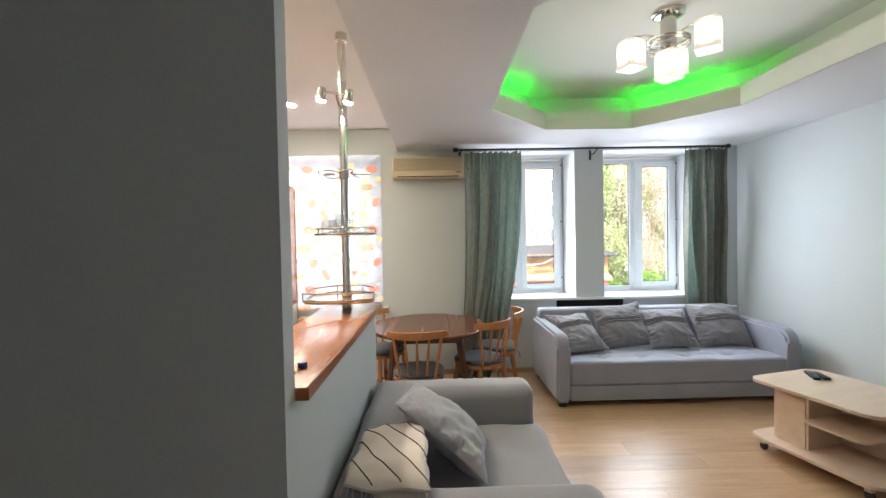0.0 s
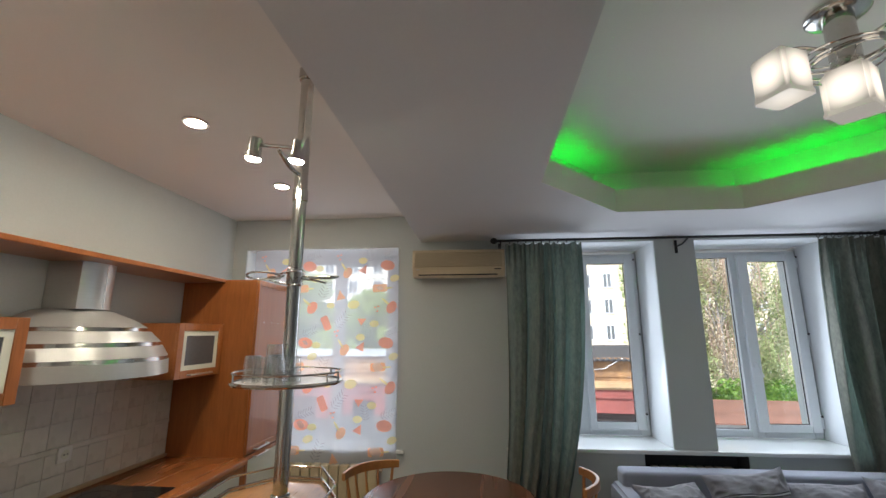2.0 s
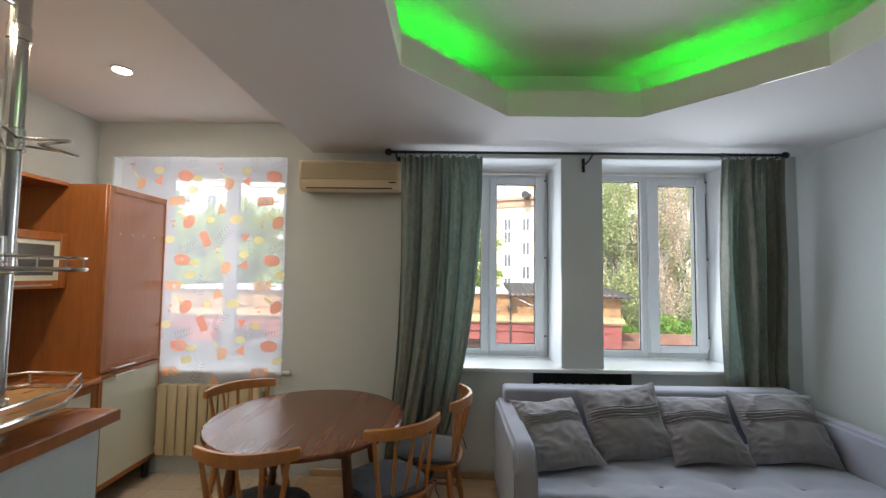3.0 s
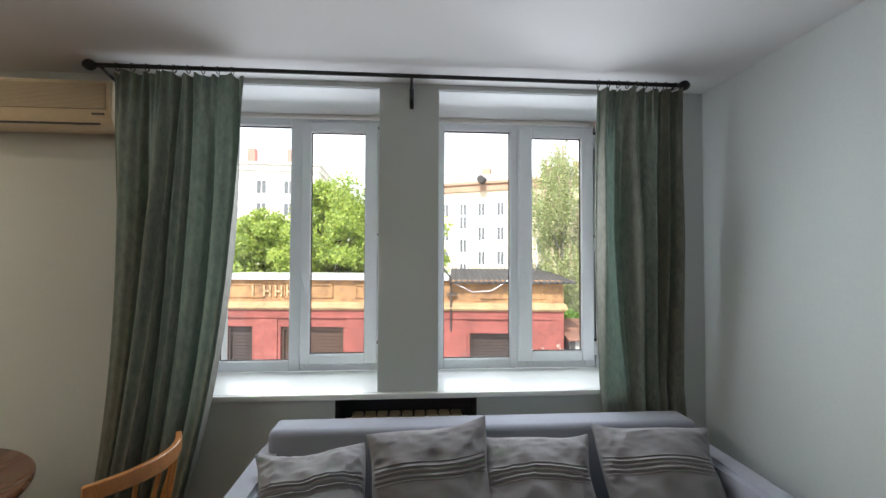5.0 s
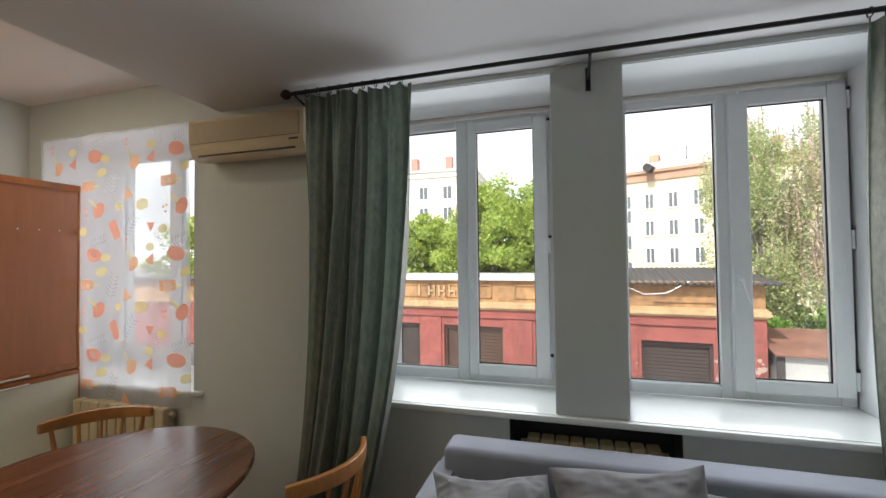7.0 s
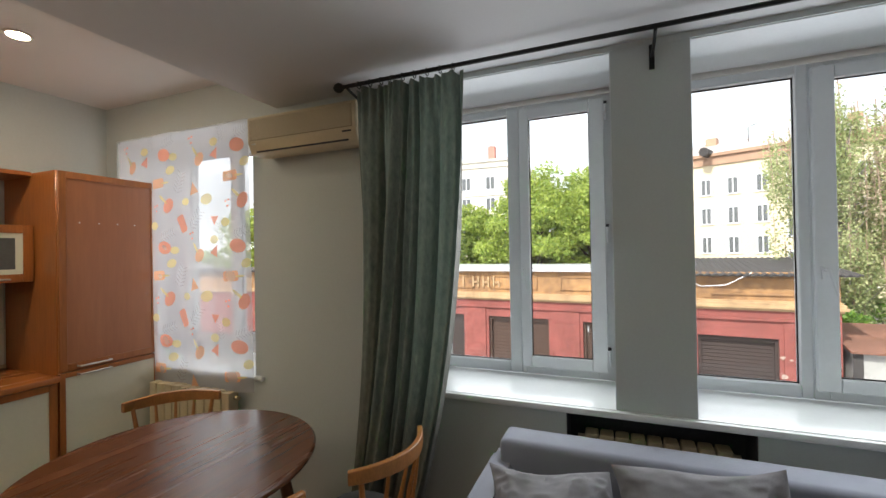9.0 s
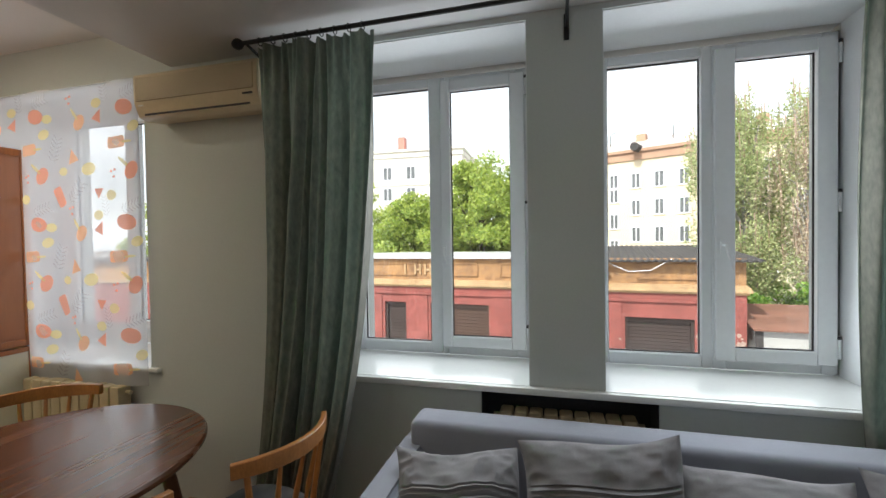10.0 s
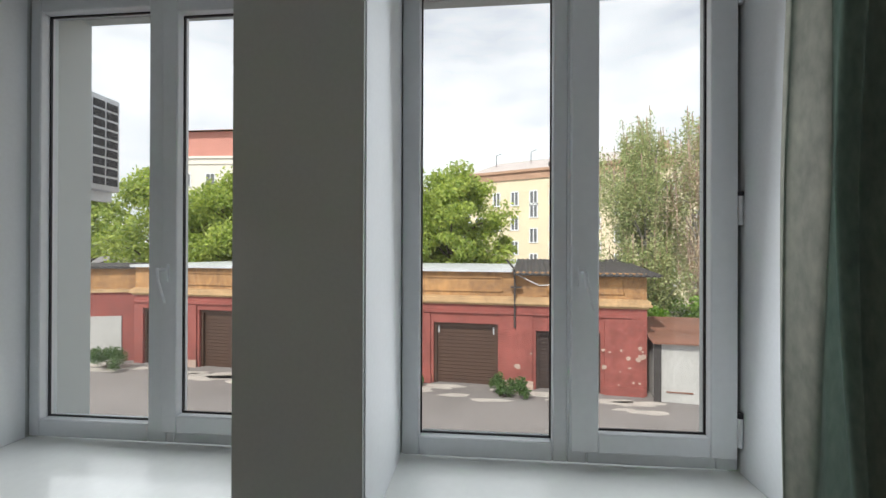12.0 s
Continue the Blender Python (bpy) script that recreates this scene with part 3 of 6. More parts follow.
def curtain(name, x0, x1, bx0, bx1, folds, seed, label, tuck=0.0):
    c = thing(name, label, "curtain", group="long window curtains")
    part("fabric", drape(x0, x1, bx0, bx1, ROD_Z - 0.028, 0.02, folds, 0.060, ROD_Y + 0.005, seed, tuck, 1.6 if tuck else 2.6), CURTAIN, c)
    n = 9
    for i in range(n):
        x = x0 + (x1 - x0) * (i + 0.3) / n
        pts = [(x + 0.004 * math.sin(i), ROD_Y + 0.018 * math.cos(a), ROD_Z - 0.006 + 0.018 * math.sin(a)) for a in [2 * math.pi * k / 12 for k in range(12)]]
        part("ring", tube(bmesh.new(), pts, 0.0026, 5, True), ROD, c, "black curtain ring")


curtain("curtain", 0.44, 1.03, 0.29, 0.69, 5.2, 3, "sage grey-green floor-length curtain hanging in folds")
curtain("curtain", 2.80, 3.26, 2.96, 3.41, 4.6, 8, "sage grey-green curtain hanging down behind the sofa", 0.128)

# kitchen sheer with a fruit print
sheer = thing("sheer_curtain", "white sheer kitchen curtain printed with orange and yellow fruit", "curtain")


def sheer_y(u, v):
    return 4.868 + 0.009 * math.sin(26 * u + 1.0) * (0.3 + v) + 0.006 * math.sin(11 * u + 3 * v)


SX0, SX1, SZ1, SZ0 = -1.80, -0.485, 2.46, 0.665
b = bmesh.new()
grid = [[b.verts.new((SX0 + (SX1 - SX0) * i / 60, sheer_y(i / 60, j / 40), SZ1 + (SZ0 - SZ1) * j / 40 + 0.022 * math.sin(7.5 * i / 60 + 0.6) * (j / 40))) for i in range(61)] for j in range(41)]
for r0, r1 in zip(grid, grid[1:]):
    for i in range(60):
        b.faces.new((r0[i], r0[i + 1], r1[i + 1], r1[i]))
part("fabric", b, SHEER, sheer)
part("string", tube(bmesh.new(), [(SX0 - 0.02, 4.868, 2.455), (SX1 + 0.01, 4.868, 2.455)], 0.003, 6), PVC, sheer)
PRINTS = [cloth("print_coral", (0.93, 0.40, 0.27), 0.55, see=0.12), cloth("print_yellow", (0.93, 0.79, 0.36), 0.55, see=0.25),
          cloth("print_peach", (0.94, 0.52, 0.30), 0.55, see=0.15), cloth("print_grey", (0.66, 0.71, 0.78), 0.5, see=0.74)]


def motif(kind, x, z, a, s):
    if kind == "oval":
        pts = [(s * 0.9 * math.cos(t), s * 0.65 * math.sin(t)) for t in [2 * math.pi * k / 16 for k in range(16)]]
    elif kind == "wedge":
        pts = [(-s * 0.7, -s * 0.5), (s * 0.7, -s * 0.5), (s * 0.1, s * 0.9)]
    elif kind == "bar":
        pts = rounded(-s * 0.95, s * 0.95, -s * 0.5, s * 0.5, s * 0.25, 3)
    else:
        pts = [(s * 1.0 * math.cos(t), s * 0.22 * math.sin(t)) for t in [2 * math.pi * k / 10 for k in range(10)]]
    ca, sa = math.cos(a), math.sin(a)
    out = []
    for px, pz in pts:
        X, Z = x + px * ca - pz * sa, z + px * sa + pz * ca
        out.append((X, sheer_y((X - SX0) / (SX1 - SX0), (SZ1 - Z) / (SZ1 - SZ0)) - 0.003, Z))
    return out


prints = []


def print_motif(kind, c, x, z, ang, s):
    """One printed motif as a mesh of its own; what would hang over the edge of the cloth is left out."""
    if not (SX0 + 0.03 < x < SX1 - 0.03 and SZ0 + 0.05 < z < SZ1 - 0.04):
        return
    b = bmesh.new()
    if kind == "frond":
        for dv in (-0.9, -0.55, -0.2, 0.15, 0.5, 0.85):
            for side in (-1, 1):
                px, pz = x + dv * s * math.cos(ang), z + dv * s * math.sin(ang)
                b.faces.new([b.verts.new(p) for p in motif("leaf", px + side * 0.3 * s * -math.sin(ang), pz + side * 0.3 * s * math.cos(ang), ang + side * 1.0, s * 0.34)])
    elif kind == "dots":
        for dx, dz in ((-0.4, 0.3), (0.3, 0.5), (0.1, -0.5)):
            b.faces.new([b.verts.new(p) for p in motif("oval", x + dx * s, z + dz * s, 0, s * 0.3)])
    else:
        b.faces.new([b.verts.new(p) for p in motif(kind, x, z, ang, s)])
    prints.append((b, c))


# the print repeats every 0.70 m across and 0.66 m down
REPEAT = (("oval", 0, .18, .0, -10, .070), ("oval", 1, .31, .03, 0, .042), ("oval", 1, .27, .17, 20, .046), ("bar", 2, .09, .30, 3, .068), ("leaf", 1, .20, .30, 3, .035), ("frond", 3, .39, .30, 70, .075),
          ("oval", 0, .24, .55, 60, .062), ("leaf", 1, .17, .48, 140, .050), ("bar", 0, .42, .75, 115, .066), ("frond", 3, .63, .70, 50, .075), ("wedge", 2, .59, .40, 15, .060), ("oval", 1, .76, .51, 10, .058),
          ("wedge", 0, .87, .72, -60, .050), ("oval", 2, .67, .09, 60, .056), ("leaf", 1, .62, .01, 125, .046), ("wedge", 0, .87, .05, -25, .056), ("oval", 1, .86, .93, 0, .045), ("frond", 3, .95, .84, 100, .060),
          ("dots", 0, .06, .57, 0, .040), ("oval", 1, .03, .76, 0, .046), ("frond", 3, .23, .86, 20, .060), ("dots", 0, .56, .88, 0, .040), ("oval", 1, .47, .52, 0, .040))
for across in (-2.11, -1.41, -0.71):
    for down in range(-1, 4):
        for kind, c, u, v, ang, size in REPEAT:
            print_motif(kind, c, across + 0.70 * u, 2.30 - 0.66 * (down + v), radians(ang), size)
for bmc, c in prints:
    part("print", bmc, PRINTS[c], sheer)


# ---- air conditioner ----
ac = thing("air_conditioner", "aged cream wall air conditioner with slatted grille", "air conditioner")
AX0, AX1, AZ0, AZ1, AY = -0.345, 0.420, 2.172, 2.402, 4.725
prof = [(4.919, AZ0 + 0.02), (4.80, AZ0), (4.755, AZ0 + 0.012), (AY + 0.004, AZ0 + 0.075), (AY, AZ0 + 0.10), (AY, AZ1 - 0.012), (AY + 0.012, AZ1), (4.919, AZ1)]
b = bmesh.new()
lo = [b.verts.new((AX0, y, z)) for y, z in prof]
hi = [b.verts.new((AX1, y, z)) for y, z in prof]
b.faces.new(lo)
b.faces.new(list(reversed(hi)))
bridge(b, lo, hi)
body = part("body", bevelled(b, 0.005), ACSHELL, ac)
part("grille", box(bmesh.new(), AX0 + 0.022, AX1 - 0.022, AY - 0.002, AY + 0.001, AZ0 + 0.085, AZ1 - 0.022), ACGRILLE, body, "slatted intake grille")
for i in range(20):
    z = AZ0 + 0.089 + i * 0.0061
    part("slat", box(bmesh.new(), AX0 + 0.022, AX1 - 0.022, AY - 0.006, AY - 0.002, z, z + 0.0032), ACSHELL, body)
part("louvre_gap", box(bmesh.new(), AX0 + 0.05, AX1 - 0.06, 4.748, 4.751, AZ0 + 0.017, AZ0 + 0.027), RUBBER, body, "dark outlet slot")
part("display", box(bmesh.new(), AX1 - 0.085, AX1 - 0.03, AY + 0.000, AY + 0.006, AZ0 + 0.060, AZ0 + 0.068), BLACKPLASTIC, body, "small dark indicator")
part("badge", box(bmesh.new(), AX0 + 0.03, AX0 + 0.06, AY + 0.002, AY + 0.008, AZ0 + 0.062, AZ0 + 0.069), STEEL, body, "small metal badge")


# ---- radiators ----
def radiator(name, x0, x1, y0, y1, z0, z1, n, label):
    r = thing(name, label, "radiator")
    w = (x1 - x0) / n
    for i in range(n):
        part("section", soft_box(x0 + i * w + 0.004, x0 + (i + 1) * w - 0.004, y0, y1, z0, z1, 0.010, 2), RADIATOR, r)
    for z in (z0 + 0.04, z1 - 0.04):
        part("pipe", tube(bmesh.new(), [(x0 - 0.03, (y0 + y1) / 2 + 0.01, z), (x1 + 0.03, (y0 + y1) / 2 + 0.01, z)], 0.013, 8), RADIATOR, r)
    for x in (x0 + 0.1, x1 - 0.1):
        part("bracket", box(bmesh.new(), x - 0.01, x + 0.01, y1 - 0.02, y1 + 0.035, z0 + 0.1, z0 + 0.12), RADIATOR, r)
    return r


radiator("radiator", -1.40, -0.62, 4.81, 4.89, 0.17, 0.69, 10, "cream sectional radiator under the kitchen window")
radiator("radiator", 1.53, 2.15, 4.975, 5.06, 0.22, 0.690, 9, "yellowed sectional radiator in a dark wall niche")


# ---- sofa ----
def pillow(w, h, t, seed, pleats=True):
    """A plump cushion: seam round a soft square, rounded corners, drawn-in wrinkles at the seam."""
    rnd = random.Random(seed)
    ph = [rnd.uniform(0, 6.28) for _ in range(8)]
    b = bmesh.new()
    n, nv = 40, 84
    for s in (1, -1):
        vs = []
        for j in range(nv + 1):
            row = []
            for i in range(n + 1):
                u, v = math.sin(math.pi * (i / n - 0.5)), 2 * j / nv - 1
                f = max(0.0, (1 - abs(u) ** 2.1) * (1 - abs(v) ** 2.1)) ** 0.70
                cut = 1 + 0.015 * (u * v) ** 4
                x = 0.5 * w * u * cut * (1 - 0.085 * (1 - v * v)) + 0.007 * math.sin(4 * v + ph[6])
                z = 0.5 * h * v * cut * (1 - 0.075 * (1 - u * u)) + 0.007 * math.sin(3.5 * u + ph[7])
                y = s * 0.5 * t * f * (1 + 0.08 * math.sin(2.3 * u + ph[3]) - 0.14 * v)
                big = noise.noise((1.6 * u + seed, 1.6 * v, 0.3))
                ridge = 0.5 - abs(noise.noise((2.6 * u + 0.8 * v + seed, 2.2 * v - 0.6 * u, 1.7)))
                seam = 0.5 - abs(noise.noise((5.5 * u + seed, 5.5 * v, 4.1)))
                y += s * (0.016 * big + 0.024 * (ridge - 0.3) + 0.030 * (1 - f) * seam) * min(1, 3.5 * f)
                if pleats and s < 0 and 0.06 < v < 0.40:
                    y -= 0.0072 * min(1, 2.5 * f) * math.cos(2 * math.pi * (v - 0.06) / 0.085)
                row.append(b.verts.new((x, y, z)))
            vs.append(row)
        for r0, r1 in zip(vs, vs[1:]):
            for i in range(n):
                b.faces.new((r0[i], r0[i + 1], r1[i + 1], r1[i]))
    bmesh.ops.remove_doubles(b, verts=b.verts[:], dist=0.0004)
    bmesh.ops.recalc_face_normals(b, faces=b.faces)
    return b


def leaning(bottom, top, across, lift=0.02):
    """Pose of a cushion from the middles of its lower and upper edge and the direction of its width."""
    lo, hi = Vector(bottom), Vector(top)
    z = (hi - lo).normalized()
    x = Vector(across)
    x = (x - z * x.dot(z)).normalized()
    y = z.cross(x)
    c = (lo + hi) / 2 + Vector((0, 0, lift))
    return Matrix(((x.x, y.x, z.x, c.x), (x.y, y.y, z.y, c.y), (x.z, y.z, z.z, c.z), (0, 0, 0, 1)))


sofa = thing("sofa", "grey upholstered three-seat sofa bed under the windows", "sofa")
SX, SXR, SF, SB = 1.145, 3.335, 3.86, 4.80
part("base", soft_box(SX + 0.125, SXR - 0.125, SF + 0.012, 4.55, 0.055, 0.19, 0.012), SOFA, sofa)
seat = soft_box(SX + 0.125, SXR - 0.125, SF, 4.62, 0.19, 0.405, 0.028, 4)
bmesh.ops.subdivide_edges(seat, edges=[e for e in seat.edges if e.calc_length() > 0.3], cuts=52, use_grid_fill=True)
tufts = [(x, y) for x in (1.62, 2.00, 2.405, 2.79) for y in (4.05, 4.42)]
for v in seat.verts:
    if v.co.z > 0.40:
        v.co.z += 0.008 * noise.noise((6 * v.co.x, 9 * v.co.y, 0.2)) + 0.006 * noise.noise((22 * v.co.x, 14 * v.co.y, 2.2))
        for tx, ty in tufts:
            v.co.z -= 0.026 * math.exp(-((v.co.x - tx) ** 2 + (v.co.y - ty) ** 2) / 0.0024) + 0.010 * math.exp(-((v.co.x - tx) ** 2 + (v.co.y - ty) ** 2) / 0.016)
seat_part = part("seat", seat, SOFA, sofa)
for tx, ty in tufts:
    part("button", lathe(bmesh.new(), [(0.002, 0.0), (0.012, 0.001), (0.010, 0.006), (0.001, 0.008)], 10, Matrix.Translation((tx, ty, 0.372))), SOFA, seat_part)
part("back", soft_box(SX + 0.055, SXR - 0.055, 4.63, SB, 0.19, 0.752, 0.030, 4), SOFA, sofa)


def sofa_arm(x0, x1):
    b = bmesh.new()
    prof = [(SF - 0.005, 0.055), (SF - 0.005, 0.52)]
    for k in range(9):
        a = radians(180 - 90 * k / 8)
        prof.append((SF + 0.125 + 0.13 * math.cos(a), 0.52 + 0.13 * math.sin(a)))
    prof += [(4.75, 0.655), (4.79, 0.63), (4.79, 0.055)]
    lo = [b.verts.new((x0, y, z)) for y, z in prof]
    hi = [b.verts.new((x1, y, z)) for y, z in prof]
    b.faces.new(lo)
    b.faces.new(list(reversed(hi)))
    bridge(b, lo, hi)
    bmesh.ops.recalc_face_normals(b, faces=b.faces)
    bmesh.ops.bevel(b, geom=[e for e in b.edges if abs(e.verts[0].co.x - e.verts[1].co.x) < 1e-5], offset=0.022, segments=3, affect='EDGES')
    return b


part("arm", sofa_arm(SX, SX + 0.125), SOFA, sofa)
part("arm", sofa_arm(SXR - 0.125, SXR), SOFA, sofa)
for x in (SX + 0.06, SXR - 0.06):
    for y in (SF + 0.06, 4.70):
        part("foot", soft_box(x - 0.03, x + 0.03, y - 0.03, y + 0.03, 0.0, 0.056, 0.004, 1), BLACKPLASTIC, sofa, "short black foot")

for i, (low, high, across, w, h) in enumerate((((1.52, 4.13, 0.42), (1.435, 4.50, 0.685), (1, 0.30, 0.03), 0.455, 0.50), ((1.975, 4.31, 0.42), (1.930, 4.50, 0.755), (1, 0.02, 0.04), 0.535, 0.46),
                                              ((2.405, 4.23, 0.42), (2.415, 4.50, 0.715), (1, 0.02, 0.12), 0.475, 0.45), ((2.930, 4.27, 0.42), (2.955, 4.50, 0.735), (1, -0.10, -0.04), 0.535, 0.46))):
    solid("cushion", pillow(w, h, 0.19, 20 + i), CUSHION, "grey pleated scatter cushion leaning on the sofa back", "cushion",
          leaning(low, high, across), group="sofa cushions")


# ---- dining table and chairs ----
def turned_leg(p0, p1, r, seg=12):
    """A turned leg from p0 (floor) to p1."""
    p0, p1 = Vector(p0), Vector(p1)
    d = p1 - p0
    prof = [(0.55, 0.0), (0.70, 0.04), (0.62, 0.10), (0.80, 0.25), (1.0, 0.38), (0.75, 0.42), (1.05, 0.46), (0.75, 0.50), (1.0, 0.56), (1.0, 0.75), (0.95, 0.99)]
    b = bmesh.new()
    q = Vector((0, 0, 1)).rotation_difference(d.normalized()).to_matrix().to_4x4()
    return lathe(b, [(r * k, d.length * h) for k, h in prof], seg, Matrix.Translation(p0) @ q)


table = thing("dining_table", "round dark walnut dining table with turned legs", "table", pose(0.015, 4.015, 0))
top = bmesh.new()
n = 72
for_r = [(0.94, 0.712), (0.985, 0.716), (1.0, 0.727), (1.0, 0.738), (0.985, 0.745)]
rings = [[top.verts.new((0.53 * k * math.cos(2 * math.pi * i / n), 0.555 * k * math.sin(2 * math.pi * i / n), z)) for i in range(n)] for k, z in for_r]
for a, c in zip(rings, rings[1:]):
    bridge(top, a, c)
top.faces.new(list(reversed(rings[0])))
top.faces.new(rings[-1])
part("tabletop", top, WALNUT, table)
ap = bmesh.new()
for s in (-1, 1):
    box(ap, -0.29, 0.29, s * 0.29 - 0.011, s * 0.29 + 0.011, 0.64, 0.711)
    box(ap, s * 0.29 - 0.011, s * 0.29 + 0.011, -0.279, 0.279, 0.64, 0.711)
part("apron", ap, WALNUTLEG, table)
for sx in (-1, 1):
    for sy in (-1, 1):
        part("leg", turned_leg((sx * 0.36, sy * 0.36, 0), (sx * 0.27, sy * 0.27, 0.70), 0.026), WALNUTLEG, table)


def build_chair(m):
    c = thing("dining_chair", "beech spindle-back dining chair with a charcoal seat pad", "chair", m, group="chairs round the dining table")
    seat = bmesh.new()
    n = 28
    outline = [(0.205 * math.copysign(abs(math.cos(t)) ** 0.7, math.cos(t)), 0.20 * math.copysign(abs(math.sin(t)) ** 0.7, math.sin(t))) for t in [2 * math.pi * i / n for i in range(n)]]
    plate(seat, outline, 0.415, 0.445)
    bmesh.ops.recalc_face_normals(seat, faces=seat.faces)
    bmesh.ops.bevel(seat, geom=[e for e in seat.edges if abs(e.verts[0].co.z - e.verts[1].co.z) < 1e-5], offset=0.009, segments=2, affect='EDGES')
    part("seat", seat, BEECH, c)
    pad = bmesh.new()
    rings = []
    for k, z in ((0.90, 0.446), (0.985, 0.455), (0.99, 0.468), (0.93, 0.480), (0.6, 0.486), (0.2, 0.488)):
        rings.append([pad.verts.new((x * k, y * k + 0.01, z + 0.003 * math.sin(3 * i))) for i, (x, y) in enumerate(outline)])
    for a, b in zip(rings, rings[1:]):
        bridge(pad, a, b)
    pad.faces.new(list(reversed(rings[0])))
    pad.faces.new(rings[-1])
    pad_ob = part("seat_pad", pad, SEATPAD, c, "charcoal fabric seat pad")
    for s in (-1, 1):
        part("tie", tube(bmesh.new(), [(s * 0.17, -0.14, 0.47), (s * 0.19, -0.185, 0.475), (s * 0.175, -0.20, 0.44), (s * 0.19, -0.21, 0.40)], 0.004, 5), SEATPAD, pad_ob, "fabric tie")
    for sx, sy in ((-1, -1), (1, -1), (-1, 1), (1, 1)):
        part("leg", turned_leg((sx * 0.20, sy * 0.19, 0), (sx * 0.14, sy * 0.135, 0.42), 0.021, 10), BEECH, c)
    for s in (-1, 1):
        part("stretcher", tube(bmesh.new(), [(s * 0.178, -0.17, 0.17), (s * 0.178, 0.17, 0.17)], 0.010, 8), BEECH, c)
    part("stretcher", tube(bmesh.new(), [(-0.178, 0, 0.17), (0.178, 0, 0.17)], 0.010, 8), BEECH, c)
    # curved top rail on raked spindles
    rail = bmesh.new()
    rows = []
    for i in range(17):
        u = 2 * i / 16 - 1
        x, y = 0.226 * u, -0.250 + 0.095 * u * u
        d = Vector((1, 0.84 * u, 0)).normalized()
        nrm = Vector((-d.y, d.x, 0))
        hh = 0.030 - 0.006 * u * u
        tt = 0.011
        sec = [(-tt, -hh), (tt, -hh), (tt * 1.15, 0), (tt, hh), (-tt, hh), (-tt * 1.15, 0)]
        rows.append([rail.verts.new(Vector((x, y, 0.790)) + nrm * a + Vector((0, 0, z))) for a, z in sec])
    for a, b in zip(rows, rows[1:]):
        bridge(rail, a, b)
    rail.faces.new(rows[0])
    rail.faces.new(list(reversed(rows[-1])))
    part("top_rail", bevelled(rail, 0.003), BEECH, c)
    for i in range(5):
        u = -0.86 + 1.72 * i / 4
        a, b = Vector((0.155 * u, -0.155 - 0.012 * (1 - u * u), 0.44)), Vector((0.216 * u, -0.250 + 0.095 * u * u, 0.772))
        part("spindle", tube(bmesh.new(), [a, a.lerp(b, 0.15), a.lerp(b, 0.38), a.lerp(b, 0.5), a.lerp(b, 0.75), b], [0.008, 0.010, 0.0075, 0.0115, 0.0085, 0.007] if 0 < i < 4 else [0.011, 0.013, 0.010, 0.013, 0.011, 0.010], 8), BEECH, c)
    return c


chair = build_chair(pose(-0.055, 3.575, 0, 0, 0, 0))
copy_thing(chair, pose(0.475, 3.885, 0, 0, 0, 40))
copy_thing(chair, pose(0.690, 4.305, 0, 0, 0, 82))
copy_thing(chair, pose(-0.435, 4.285, 0, 0, 0, -133))


# ---- armchair ----
chair2 = thing("armchair", "grey upholstered armchair with broad padded arms", "armchair")


def puffy(x0, x1, y0, y1, z0, z1, r, seed, amp=0.008):
    b = soft_box(x0, x1, y0, y1, z0, z1, r, 5)
    bmesh.ops.subdivide_edges(b, edges=[e for e in b.edges if e.calc_length() > 0.12], cuts=10, use_grid_fill=True)
    for v in b.verts:
        v.co += amp * noise.noise_vector(v.co * 6 + Vector((seed, 0, 0)))
    return b


part("base", soft_box(-0.24, 0.62, 1.53, 2.85, 0.05, 0.27, 0.02), SOFA2, chair2)
part("seat", puffy(-0.05, 0.69, 1.735, 2.635, 0.27, 0.435, 0.05, 1, 0.016), SOFA2, chair2)
part("back", puffy(-0.285, -0.04, 1.60, 2.80, 0.25, 0.655, 0.06, 2), SOFA2, chair2)
part("arm", puffy(-0.24, 0.67, 2.64, 2.87, 0.06, 0.635, 0.065, 3, 0.004), SOFA2, chair2)
part("arm", puffy(-0.24, 0.69, 1.50, 1.73, 0.06, 0.615, 0.065, 4, 0.004), SOFA2, chair2)
for x in (-0.17, 0.56):
    for y in (1.58, 2.78):
        part("foot", soft_box(x - 0.03, x + 0.03, y - 0.03, y + 0.03, 0, 0.055, 0.004, 1), BLACKPLASTIC, chair2, "short black foot")
solid("cushion", pillow(0.56, 0.52, 0.20, 41, False), SOFA2, "plain grey back cushion leaning in the armchair", "cushion",
      leaning((0.30, 2.20, 0.435), (-0.05, 2.28, 0.72), (-0.10, 1, 0), 0.02))
bl = thing("blanket", "folded cream blanket with thin dark stripes on the armchair", "blanket")


def blanket_top(u, v, layer):
    a, b, c, d = Vector((-0.222, 2.01, 0)), Vector((0.035, 2.06, 0)), Vector((0.058, 1.585, 0)), Vector((-0.245, 1.625, 0))
    p = a.lerp(b, u).lerp(d.lerp(c, u), v)
    e = min(u, 1 - u, v, 1 - v)
    z = 0.664 + 0.034 * layer + 0.014 * noise.noise((3 * u + layer, 4 * v, 0.5)) + 0.008 * math.sin(5 * v - 3 * u + layer)
    z += 0.022 * u * (1 - v) * layer
    z -= 0.016 * (1 - min(1, e / 0.06)) ** 2 + 0.018 * max(0, v - 0.78) / 0.22 * (1 - 0.4 * layer)
    return p + Vector((0.006 * math.sin(11 * v + 3 * layer), 0.008 * math.sin(9 * u + 2 * layer), z))


